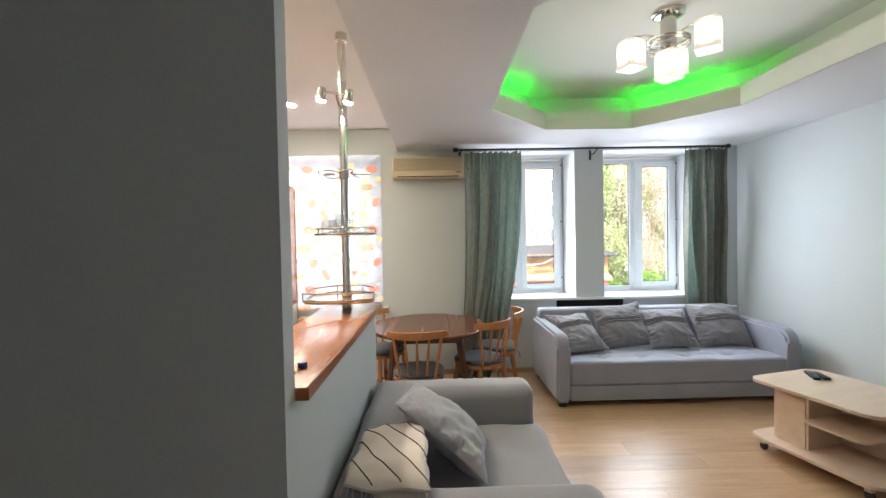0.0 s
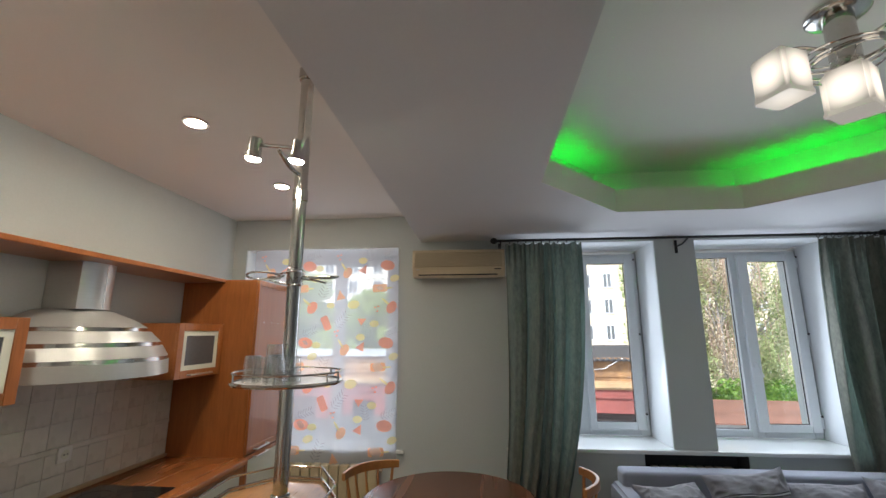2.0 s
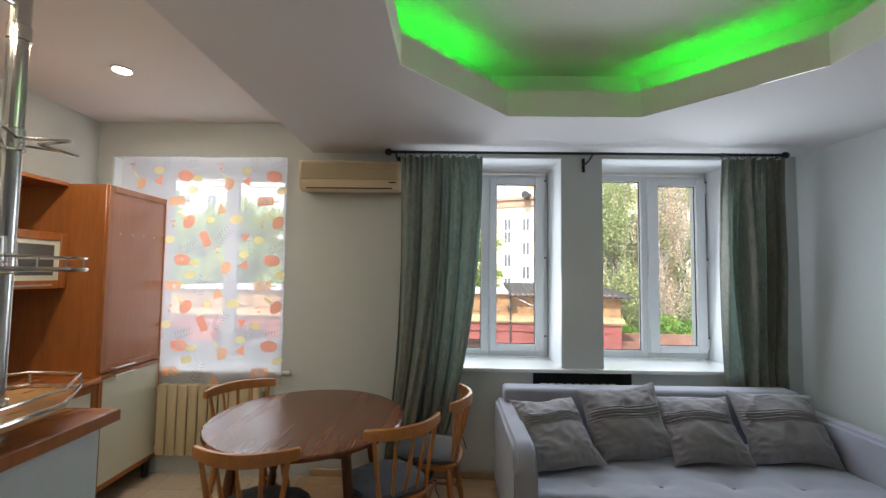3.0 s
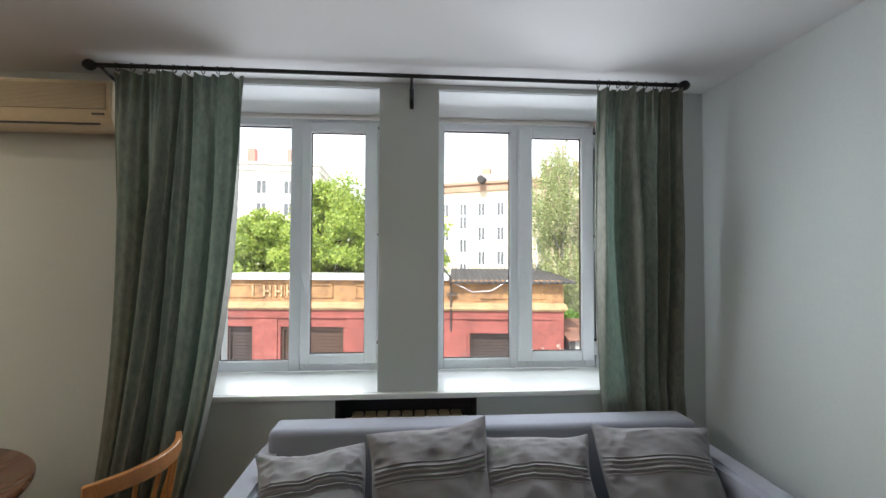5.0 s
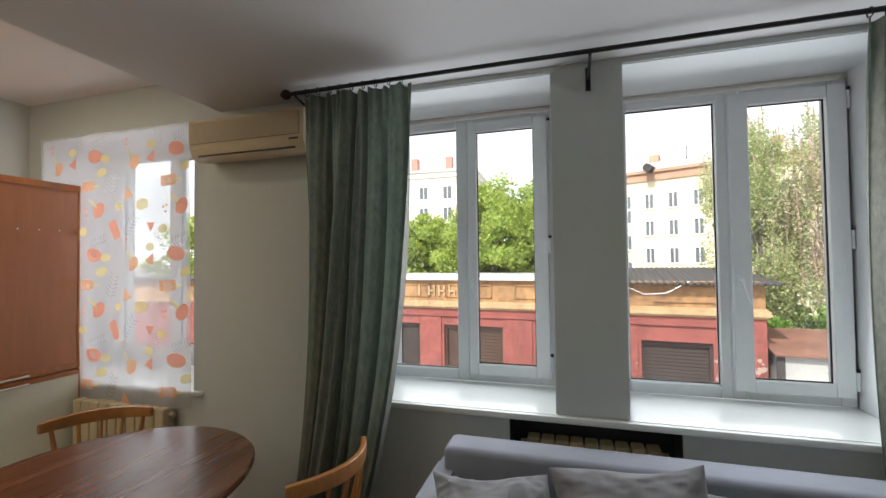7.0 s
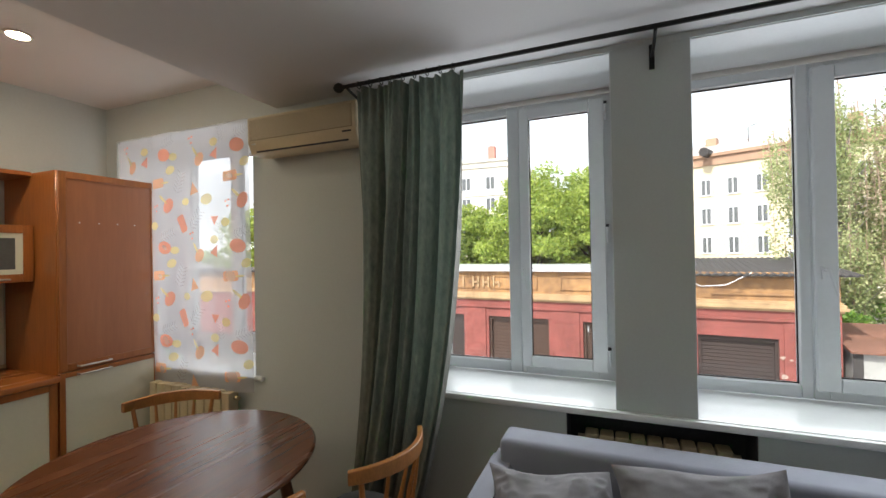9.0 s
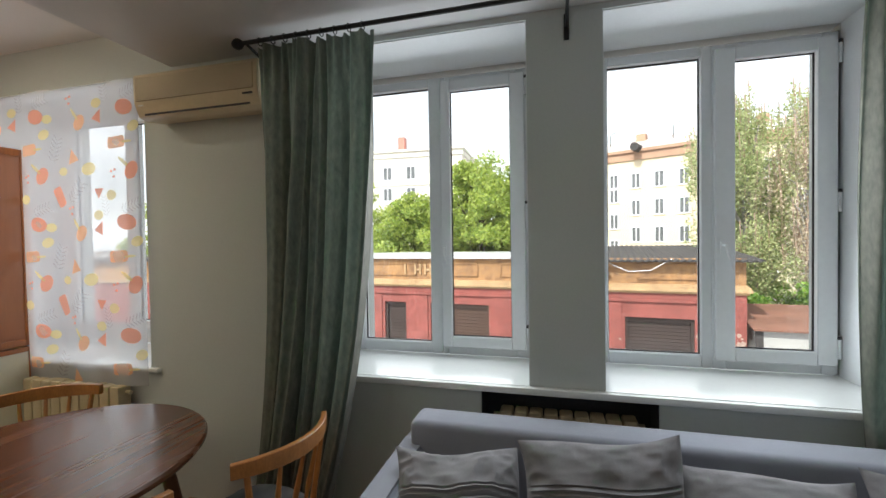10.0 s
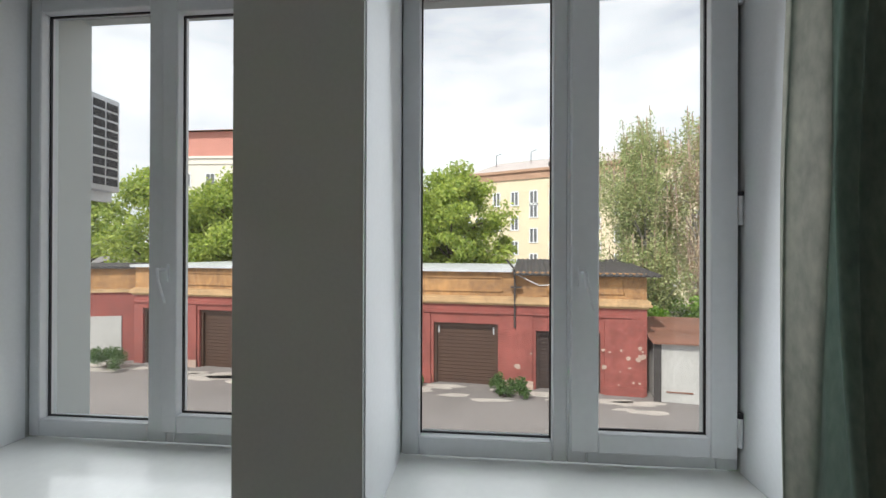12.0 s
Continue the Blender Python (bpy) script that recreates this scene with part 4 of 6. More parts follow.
for layer in (0, 1):
    b = bmesh.new()
    n = 28
    up = [[b.verts.new(blanket_top(i / n, j / n, layer)) for i in range(n + 1)] for j in range(n + 1)]
    dn = [[b.verts.new(blanket_top(i / n, j / n, layer) - Vector((0, 0, 0.030 * min(1, 0.35 + 8 * min(i, n - i, j, n - j) / n)))) for i in range(n + 1)] for j in range(n + 1)]
    for j in range(n):
        for i in range(n):
            b.faces.new((up[j][i], up[j + 1][i], up[j + 1][i + 1], up[j][i + 1]))
            b.faces.new((dn[j][i], dn[j][i + 1], dn[j + 1][i + 1], dn[j + 1][i]))
    rim_u = [up[0][i] for i in range(n)] + [up[j][n] for j in range(n)] + [up[n][n - i] for i in range(n)] + [up[n - j][0] for j in range(n)]
    rim_d = [dn[0][i] for i in range(n)] + [dn[j][n] for j in range(n)] + [dn[n][n - i] for i in range(n)] + [dn[n - j][0] for j in range(n)]
    bridge(b, rim_u, rim_d)
    bmesh.ops.recalc_face_normals(b, faces=b.faces)
    part("fold", b, BLANKET, bl)
for v0 in (-0.62, -0.30, 0.02, 0.34, 0.66):
    pts = [(k / 24, v0 + 0.95 * k / 24) for k in range(25) if 0.01 <= v0 + 0.95 * k / 24 <= 0.99]
    if len(pts) > 3:
        part("stripe", tube(bmesh.new(), [blanket_top(u, v, 1) + Vector((0, 0, 0.0005)) for u, v in pts], 0.0028, 5), STRIPE, bl, "thin dark stripe")
rnd = random.Random(4)
for k in range(16):
    p = blanket_top(k / 15, 1.0, 1)
    part("tassel", tube(bmesh.new(), [p, p + Vector((rnd.uniform(-.008, .008), -0.012, -0.012)), p + Vector((rnd.uniform(-.012, .012), -0.018, -0.03))], 0.0016, 4), BLANKET, bl)

# ---- coffee table ----
ct = thing("coffee_table", "pale birch low table on castors with open shelves", "coffee table", pose(2.685, 2.83, 0, 0, 0, 14))
hx, hy = 0.315, 0.375
part("tabletop", bevelled(plate(bmesh.new(), rounded(-hx, hx, -hy, hy, 0.085), 0.478, 0.50), 0.003), BIRCHPLY, ct)
part("base_board", bevelled(plate(bmesh.new(), rounded(-hx, hx, -hy, hy, 0.085), 0.085, 0.107), 0.003), BIRCHPLY, ct)
part("side_panel", soft_box(-0.20, 0.20, 0.25, 0.268, 0.107, 0.478, 0.001, 1), BIRCHPLY, ct)
part("side_panel", soft_box(-0.20, 0.20, 0.05, 0.068, 0.107, 0.478, 0.001, 1), BIRCHPLY, ct)
part("front_panel", soft_box(-0.205, -0.187, 0.068, 0.25, 0.107, 0.478, 0.001, 1), BIRCHPLY, ct)
part("front_panel", soft_box(0.187, 0.205, 0.068, 0.25, 0.107, 0.478, 0.001, 1), BIRCHPLY, ct)
part("back_panel", soft_box(0.10, 0.118, -0.29, 0.05, 0.107, 0.478, 0.001, 1), BIRCHPLY, ct)
part("shelf", bevelled(plate(bmesh.new(), rounded(-0.27, 0.10, -0.29, 0.05, 0.05), 0.30, 0.316), 0.002), BIRCHPLY, ct)
for sx in (-1, 1):
    for sy in (-1, 1):
        w = part("castor", lathe(bmesh.new(), [(0.006, -0.012), (0.024, -0.010), (0.027, 0), (0.024, 0.010), (0.006, 0.012)], 14, Matrix.Translation((sx * 0.25, sy * 0.30, 0.027)) @ Matrix.Rotation(radians(90), 4, 'Y')), BLACKPLASTIC, ct, "black castor")
        part("bracket", box(bmesh.new(), sx * 0.25 - 0.02, sx * 0.25 + 0.02, sy * 0.30 - 0.016, sy * 0.30 + 0.016, 0.048, 0.085), STEEL, w)
for k, (x, y, yaw, L) in enumerate(((2.725, 3.075, 66, 0.17), (2.775, 3.06, 74, 0.15))):
    r = thing("remote_control", "slim black remote control lying on the low table", "remote control", pose(x, y, 0.5, 0, 0, yaw), group="remote controls")
    part("body", soft_box(-L / 2, L / 2, -0.022, 0.022, 0.0, 0.02, 0.006, 2), BLACKPLASTIC, r)
    for i in range(4):
        part("button", soft_box(-0.05 + i * 0.022, -0.038 + i * 0.022, -0.008, 0.008, 0.0195, 0.0225, 0.001, 1), SEATPAD, r, "rubber button")


# ---- chandelier ----
ch = thing("ceiling_lamp", "chrome ceiling lamp with lit frosted glass cubes", "ceiling lamp", pose(1.535, 2.74, 0))
part("canopy", lathe(bmesh.new(), [(0.095, 2.858), (0.095, 2.845), (0.085, 2.838), (0.05, 2.834)], 28), CHROME, ch, "round chrome canopy")
part("stem", tube(bmesh.new(), [(0, 0, 2.838), (0, 0, 2.60)], 0.045, 16), CHROME, ch)
for k in range(4):
    z = 2.70 - 0.016 * k
    pts = [(0.115 * math.cos(a), 0.115 * math.sin(a), z + 0.012 * math.sin(a + k)) for a in [2 * math.pi * i / 24 for i in range(24)]]
    part("ring", tube(bmesh.new(), pts, 0.004, 6, True), CHROME, ch, "polished wire ring")


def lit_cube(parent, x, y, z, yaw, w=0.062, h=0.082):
    """A frosted glass cube with no bulb inside; its glow and hot middle are painted into the emission."""
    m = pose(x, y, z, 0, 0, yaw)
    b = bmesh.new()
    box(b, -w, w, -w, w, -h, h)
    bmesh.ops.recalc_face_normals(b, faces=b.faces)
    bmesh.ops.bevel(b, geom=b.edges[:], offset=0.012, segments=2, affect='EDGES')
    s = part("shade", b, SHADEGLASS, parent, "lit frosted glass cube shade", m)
    part("rim", bevelled(plate(bmesh.new(), rounded(-w - 0.002, w + 0.002, -w - 0.002, w + 0.002, 0.014, 3), -h - 0.006, -h + 0.012), 0.002), SHADEEND, s, "glass foot of the shade, given its own glow")
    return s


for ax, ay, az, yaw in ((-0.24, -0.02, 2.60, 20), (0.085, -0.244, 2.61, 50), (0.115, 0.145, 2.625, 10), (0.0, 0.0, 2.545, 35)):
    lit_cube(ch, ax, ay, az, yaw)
    if ax or ay:
        part("arm", tube(bmesh.new(), [(0, 0, 2.70), (ax * 0.6, ay * 0.6, 2.715), (ax, ay, 2.705), (ax, ay, 2.685)], 0.006, 8), CHROME, ch)
lamp("lamp_bulb", 'POINT', 0.55, (1.0, 0.94, 0.87), Matrix.Translation((1.30, 2.72, 2.46)), r=0.08)
lamp("lamp_bulb", 'POINT', 0.55, (1.0, 0.94, 0.87), Matrix.Translation((1.62, 2.50, 2.46)), r=0.08)

# ---- recessed ceiling lights ----
# the lamp at y 2.16 is unseen, added to carry on the row
for x, y in ((-1.168, 3.089), (-1.17, 4.02), (-1.17, 2.16)):
    d = thing("recessed_light", "small lit recessed ceiling spotlight with chrome rim", "ceiling light", pose(x, y, KITCHEN_Z), group="recessed ceiling lights")
    b = bmesh.new()
    pts = [(0.052 * math.cos(a), 0.052 * math.sin(a), -0.004) for a in [2 * math.pi * i / 28 for i in range(28)]]
    part("rim", tube(b, pts, 0.009, 8, True), CHROME, d, "chrome rim")
    part("lens", lathe(bmesh.new(), [(0.045, -0.002), (0.042, -0.012), (0.02, -0.019)], 24), BULB, d, "lit lens")
    lamp("downlight", 'SPOT', 6.0, (1.0, 0.95, 0.90), look((x, y, KITCHEN_Z - 0.03), (x, y, 0)), cone=128)

# ---- bar, pole and trays ----
PX, PY = -0.442, 2.737
bar = thing("bar_counter", "glossy cherry-wood bar counter on the half wall", "counter")
part("board", soft_box(-0.596, -0.266, 1.339, 2.961, 1.072, 1.11, 0.004, 2), CHERRYTOP, bar)
for x0, x1 in ((-0.600, -0.596), (-0.266, -0.262)):
    part("edge_band", soft_box(x0, x1, 1.339, 2.965, 1.073, 1.1085, 0.0015, 1), CHERRY, bar, "darker veneer edge band")
part("edge_band", soft_box(-0.596, -0.266, 2.961, 2.965, 1.073, 1.1085, 0.0015, 1), CHERRY, bar, "darker veneer edge band")
pole = thing("bar_pole", "chrome bar pole with wire trays and two spotlights", "bar pole", pose(PX, PY, 0))
part("post", tube(bmesh.new(), [(0, 0, 1.11), (0, 0, KITCHEN_Z)], 0.0245, 20), CHROME, pole)
for z0, z1, r in ((1.11, 1.15, 0.032), (1.178, 1.20, 0.031), (1.54, 1.60, 0.029), (1.885, 1.95, 0.029), (2.20, 2.25, 0.028), (2.70, KITCHEN_Z, 0.034)):
    part("collar", lathe(bmesh.new(), [(r - 0.004, z0), (r, z0 + 0.004), (r, z1 - 0.004), (r - 0.004, z1)], 20), CHROME, pole, "chrome collar")
# lower wooden tray with gallery rail
fan = [(-0.20, -0.20), (-0.10, -0.232), (0.0, -0.24), (0.10, -0.225), (0.185, -0.195), (0.175, 0.02), (0.06, 0.20), (-0.10, 0.20), (-0.21, 0.06)]
low = part("lower_tray", bevelled(plate(bmesh.new(), fan, 1.165, 1.178), 0.003), TRAYWOOD, pole, "wooden tray board")
for z, r in ((1.185, 0.006), (1.225, 0.004)):
    part("rail", tube(bmesh.new(), [(x * 1.02, y * 1.02, z) for x, y in fan], r, 6, True), CHROME, low, "chrome gallery rail")
for x, y in (fan[0], fan[4], fan[6], fan[7], fan[2]):
    part("rail_post", tube(bmesh.new(), [(x * 1.02, y * 1.02, 1.178), (x * 1.02, y * 1.02, 1.228)], 0.0035, 6), CHROME, low)
# middle round tray
mid_c = (-0.0, 0.03)
disc = [(mid_c[0] + 0.178 * math.cos(a), mid_c[1] - 0.03 + 0.178 * math.sin(a)) for a in [2 * math.pi * i / 32 for i in range(32)]]
mid = part("middle_tray", plate(bmesh.new(), disc, 1.548, 1.556), STEEL, pole, "round metal tray")
for z, r in ((1.555, 0.007), (1.588, 0.0035)):
    part("rail", tube(bmesh.new(), [(x, y, z) for x, y in disc], r, 6, True), CHROME, mid, "chrome gallery rail")
for i in range(0, 32, 5):
    part("rail_post", tube(bmesh.new(), [(*disc[i], 1.556), (*disc[i], 1.590)], 0.003, 5), CHROME, mid)
# wire stemware ring
pts = []
for i in range(120):
    a = 2 * math.pi * i / 120
    k = 0.5 + 0.5 * math.cos(5 * a)
    pts.append(((0.055 + 0.105 * k ** 0.6) * math.cos(a), (0.055 + 0.105 * k ** 0.6) * math.sin(a), 1.915 + 0.008 * math.sin(5 * a)))
part("stemware_ring", tube(bmesh.new(), pts, 0.004, 6, True), CHROME, pole, "wavy chrome wire ring")
# two spotlights
part("spot_arm", tube(bmesh.new(), [(0, 0, 2.30), (0.0, -0.10, 2.30), (0.01, -0.20, 2.315)], 0.008, 8), CHROME, pole)
part("spot_bar", tube(bmesh.new(), [(-0.065, -0.215, 2.335), (0.078, -0.207, 2.318)], 0.007, 8), CHROME, pole)
for x, y, z in ((-0.065, -0.222, 2.32), (0.080, -0.212, 2.31)):
    head = part("spot_head", lathe(bmesh.new(), [(0.016, 0.035), (0.022, 0.03), (0.023, -0.02), (0.028, -0.035)], 16, pose(x, y, z, 8, 10, 0)), CHROME, pole, "chrome spotlight head")
    part("bulb", lathe(bmesh.new(), [(0.024, -0.037), (0.022, -0.042), (0.012, -0.046)], 16, pose(x, y, z, 8, 10, 0)), BULB, head, "lit bulb")
    lamp("bar_spot", 'SPOT', 0.8, (1.0, 0.94, 0.87), look((PX + x, PY + y, z - 0.06), (PX + x - 0.05, PY + y - 0.1, 1.0)), cone=110)


def tumbler(x, y, z, r, h, up=True):
    t = bmesh.new()
    prof = [(r * 0.80, 0.006), (r * 0.82, 0), (r, h), (r - 0.002, h)]
    if not up:
        prof = [(a, h - c) for a, c in prof]
    rings = [[t.verts.new((a * math.cos(2 * math.pi * i / 16), a * math.sin(2 * math.pi * i / 16), c)) for i in range(16)] for a, c in prof]
    for p, q in zip(rings, rings[1:]):
        bridge(t, p, q)
    t.faces.new(rings[0])
    solid("drinking_glass", t, TUMBLER, "clear upturned drinking glass on the round tray", "glass", pose(x, y, z), group="glasses on the bar tray")


for dx, dy, r, h in ((-0.10, -0.06, 0.030, 0.085), (-0.135, 0.01, 0.030, 0.085), (-0.08, 0.05, 0.030, 0.085), (-0.045, -0.095, 0.030, 0.085), (-0.02, -0.065, 0.034, 0.125), (0.045, -0.07, 0.030, 0.085), (0.02, -0.13, 0.03, 0.085), (-0.10, 0.10, 0.03, 0.085)):
    tumbler(PX + dx, PY + dy, 1.556, r, h, False)
keys = thing("key", "small brass key lying at the end of the bar", "key", pose(-0.352, 1.475, 1.11, 0, 0, 70))
part("bow", tube(bmesh.new(), [(0.012 * math.cos(a), 0.012 * math.sin(a), 0.003) for a in [2 * math.pi * i / 16 for i in range(16)]], 0.0028, 6, True), BRASS, keys)
part("blade", soft_box(0.012, 0.045, -0.004, 0.004, 0.001, 0.005, 0.001, 1), BRASS, keys)
cap = thing("bottle_cap", "small dark blue plastic cap standing on the bar", "cap", pose(-0.335, 1.52, 1.11))
part("body", lathe(bmesh.new(), [(0.0135, 0), (0.015, 0.002), (0.015, 0.018), (0.013, 0.021)], 18), BLUE, cap)

# ---- kitchen units ----
FX, BX = -1.43, -2.035


def bar_handle(parent, p0, p1, out=0.028):
    p0, p1 = Vector(p0), Vector(p1)
    o = Vector((out, 0, 0))
    part("handle", tube(bmesh.new(), [p0, p0 + o, p1 + o, p1], 0.006, 8), STEEL, parent, "brushed metal bar handle")


def framed_door(parent, y0, y1, z0, z1, x, panel, fw=0.045, th=0.02, name="door"):
    f = bmesh.new()
    box(f, x, x + th, y0, y0 + fw, z0, z1)
    box(f, x, x + th, y1 - fw, y1, z0, z1)
    box(f, x, x + th, y0 + fw, y1 - fw, z0, z0 + fw)
    box(f, x, x + th, y0 + fw, y1 - fw, z1 - fw, z1)
    d = part(name, bevelled(f, 0.002), CHERRY, parent, "cherry-framed cabinet door")
    part("panel", box(bmesh.new(), x + 0.002, x + th - 0.006, y0 + fw, y1 - fw, z0 + fw, z1 - fw), panel, d)
    return d


def carcass(y0, y1, z0, z1, x0, x1):
    return soft_box(x0, x1, y0, y1, z0, z1, 0.002, 1)


tall = thing("tall_cabinet", "tall cherry-wood kitchen cabinet with cream lower door", "cabinet")
part("body", carcass(4.305, 4.905, 0.135, 2.117, BX, FX - 0.021), CHERRY, tall)
d = framed_door(tall, 4.308, 4.902, 0.885, 2.112, FX - 0.02, CHERRYPANEL, 0.042)
bar_handle(d, (FX, 4.40, 0.905), (FX, 4.58, 0.905))
for i in range(4):
    part("screw_cap", lathe(bmesh.new(), [(0.004, 0), (0.004, 0.002)], 8, Matrix.Translation((FX - 0.0055, 4.42 + 0.11 * i, 1.80)) @ Matrix.Rotation(radians(90), 4, 'Y')), SOCKET, d, "tiny white screw cap")
d = framed_door(tall, 4.308, 4.902, 0.14, 0.875, FX - 0.02, CREAM, 0.03)
bar_handle(d, (FX, 4.40, 0.855), (FX, 4.58, 0.855))
for y in (4.36, 4.85):
    part("leg", tube(bmesh.new(), [(FX - 0.06, y, 0), (FX - 0.06, y, 0.135)], 0.02, 10), BLACKPLASTIC, tall, "black adjustable leg")

units = ((3.69, 4.30, "base_cabinet", "cherry-framed base cabinet with a cream door"), (2.46, 3.06, "drawer_cabinet", "cherry-wood drawer cabinet with bar handles"), (1.85, 2.455, "base_cabinet", "cherry-framed base cabinet with a cream door"))
for y0, y1, nm, lab in units:
    u = thing(nm, lab, "cabinet", group="kitchen base cabinets")
    part("body", carcass(y0 + 0.002, y1 - 0.002, 0.12, 0.829, BX, FX - 0.021), CHERRY, u)
    if nm == "drawer_cabinet":
        for z0, z1 in ((0.69, 0.825), (0.50, 0.682), (0.13, 0.492)):
            d = part("drawer", bevelled(box(bmesh.new(), FX - 0.02, FX, y0 + 0.004, y1 - 0.004, z0, z1), 0.004), CHERRY, u, "cherry-wood drawer front")
            bar_handle(d, (FX, y0 + 0.2, z1 - 0.05), (FX, y1 - 0.2, z1 - 0.05))
    else:
        d = framed_door(u, y0 + 0.004, y1 - 0.004, 0.13, 0.825, FX - 0.02, CREAM, 0.04)
        bar_handle(d, (FX, y0 + 0.08, 0.80), (FX, y0 + 0.24, 0.80))
    for y in (y0 + 0.06, y1 - 0.06):
        part("leg", tube(bmesh.new(), [(FX - 0.08, y, 0), (FX - 0.08, y, 0.12)], 0.018, 8), BLACKPLASTIC, u, "black adjustable leg")
oven = thing("oven", "built-in steel oven with round knobs under the worktop", "oven")
part("body", carcass(3.065, 3.685, 0.12, 0.829, BX, FX - 0.03), CHERRY, oven)
part("trim_board", box(bmesh.new(), FX - 0.03, FX - 0.003, 3.065, 3.685, 0.735, 0.828), CHERRY, oven, "cherry-wood filler board")
panel = part("control_panel", soft_box(FX - 0.03, FX + 0.002, 3.072, 3.680, 0.625, 0.730, 0.004, 1), STEEL, oven, "steel control panel")
for i, y in enumerate((3.14, 3.21, 3.27, 3.48, 3.54, 3.61)):
    part("knob", lathe(bmesh.new(), [(0.021, 0.0), (0.019, 0.02), (0.013, 0.026)], 16, Matrix.Translation((FX + 0.003, y, 0.678)) @ Matrix.Rotation(radians(90), 4, 'Y')), STEEL, panel, "round steel knob")
part("clock", box(bmesh.new(), FX, FX + 0.004, 3.32, 3.43, 0.668, 0.690), BLACKGLASS, panel, "dark clock window")
od = part("oven_door", soft_box(FX - 0.03, FX + 0.004, 3.072, 3.680, 0.20, 0.618, 0.006, 2), STEEL, oven, "steel oven door")
part("glass", box(bmesh.new(), FX + 0.003, FX + 0.007, 3.13, 3.62, 0.25, 0.545), BLACKGLASS, od, "dark oven glass")
bar_handle(od, (FX + 0.004, 3.12, 0.585), (FX + 0.004, 3.63, 0.585), 0.035)
for y in (3.12, 3.62):
    part("leg", tube(bmesh.new(), [(FX - 0.1, y, 0), (FX - 0.1, y, 0.12)], 0.018, 8), BLACKPLASTIC, oven, "black adjustable leg")
solid("worktop", soft_box(BX, FX + 0.018, 1.34, 4.304, 0.830, 0.868, 0.008, 2), CHERRYTOP, "cherry-wood kitchen worktop with rounded edge", "worktop")
hob = thing("hob", "black glass ceramic hob set in the worktop", "hob")
part("glass", soft_box(-1.955, -1.50, 3.12, 3.71, 0.8685, 0.875, 0.002, 1), BLACKGLASS, hob)
for x, y, r in ((-1.84, 3.27, 0.09), (-1.84, 3.55, 0.075), (-1.62, 3.27, 0.075), (-1.62, 3.55, 0.10)):
    part("cooking_zone", tube(bmesh.new(), [(x + r * math.cos(a), y + r * math.sin(a), 0.8752) for a in [2 * math.pi * i / 28 for i in range(28)]], 0.0008, 4, True), FROST, hob, "grey zone ring")
tap = thing("worktop_rail", "thin chrome wire rack lying on the worktop", "wire rack")
part("wire", tube(bmesh.new(), [(-1.72, 2.62, 0.875), (-1.66, 2.80, 0.89), (-1.62, 2.95, 0.905), (-1.66, 3.0, 0.90), (-1.74, 2.98, 0.88), (-1.78, 2.7, 0.875)], 0.004, 6), CHROME, tap)
solid("worktop_strip", soft_box(BX, BX + 0.022, 1.34, 4.303, 0.8685, 0.892, 0.006, 2), WOODTRIM, "pale sealing strip along the worktop", "trim strip")
solid("cornice_shelf", soft_box(BX, -1.70, 1.34, 4.304, 2.095, 2.122, 0.004, 1), CHERRY, "long cherry-wood cornice board above the hood", "shelf")


def wall_cabinet(y0, y1, label):
    c = thing("wall_cabinet", label, "cabinet", group="small wall cabinets")
    x1 = -1.70
    part("body", carcass(y0, y1, 1.435, 1.785, BX, x1), CHERRY, c)
    f = bmesh.new()
    fw = 0.05
    for a in ((y0, y0 + fw, 1.435, 1.785), (y1 - fw, y1, 1.435, 1.785), (y0 + fw, y1 - fw, 1.435, 1.485), (y0 + fw, y1 - fw, 1.735, 1.785)):
        box(f, x1, x1 + 0.02, *a)
    d = part("door", bevelled(f, 0.002), CHERRY, c, "cherry-framed glass door")
    g = bmesh.new()
    for a in ((y0 + fw, y0 + fw + 0.035, 1.485, 1.735), (y1 - fw - 0.035, y1 - fw, 1.485, 1.735), (y0 + fw + 0.035, y1 - fw - 0.035, 1.485, 1.515), (y0 + fw + 0.035, y1 - fw - 0.035, 1.705, 1.735)):
        box(g, x1, x1 + 0.014, *a)
    part("glass_border", g, CREAM, d, "pale frosted border")
    part("glass", box(bmesh.new(), x1, x1 + 0.011, y0 + fw + 0.035, y1 - fw - 0.035, 1.515, 1.705), FROST, d, "dark smoked glass")
    bar_handle(d, (x1 + 0.02, y0 + 0.12, 1.455), (x1 + 0.02, y1 - 0.12, 1.455), 0.02)


wall_cabinet(3.835, 4.300, "small cherry-wood wall cabinet with a glass door beside the tall unit")
wall_cabinet(2.32, 2.925, "small cherry-wood wall cabinet with a glass door beside the hood")

# cooker hood: half dome in steps with polished bands
hood = thing("cooker_hood", "domed pale metal cooker hood with polished bands", "cooker hood")
HY, HXB = 3.42, BX


def half_ring(bm, ry, rx, z, seg=30):
    return [bm.verts.new((HXB + rx * math.sin(math.pi * i / seg), HY - ry * math.cos(math.pi * i / seg), z)) for i in range(seg + 1)]


def dome_band(levels):
    b = bmesh.new()
    rows = [half_ring(b, *l) for l in levels]
    for a, c in zip(rows, rows[1:]):
        for i in range(len(a) - 1):
            b.faces.new((a[i], a[i + 1], c[i + 1], c[i]))
    b.faces.new(rows[0])
    b.faces.new(list(reversed(rows[-1])))
    return b


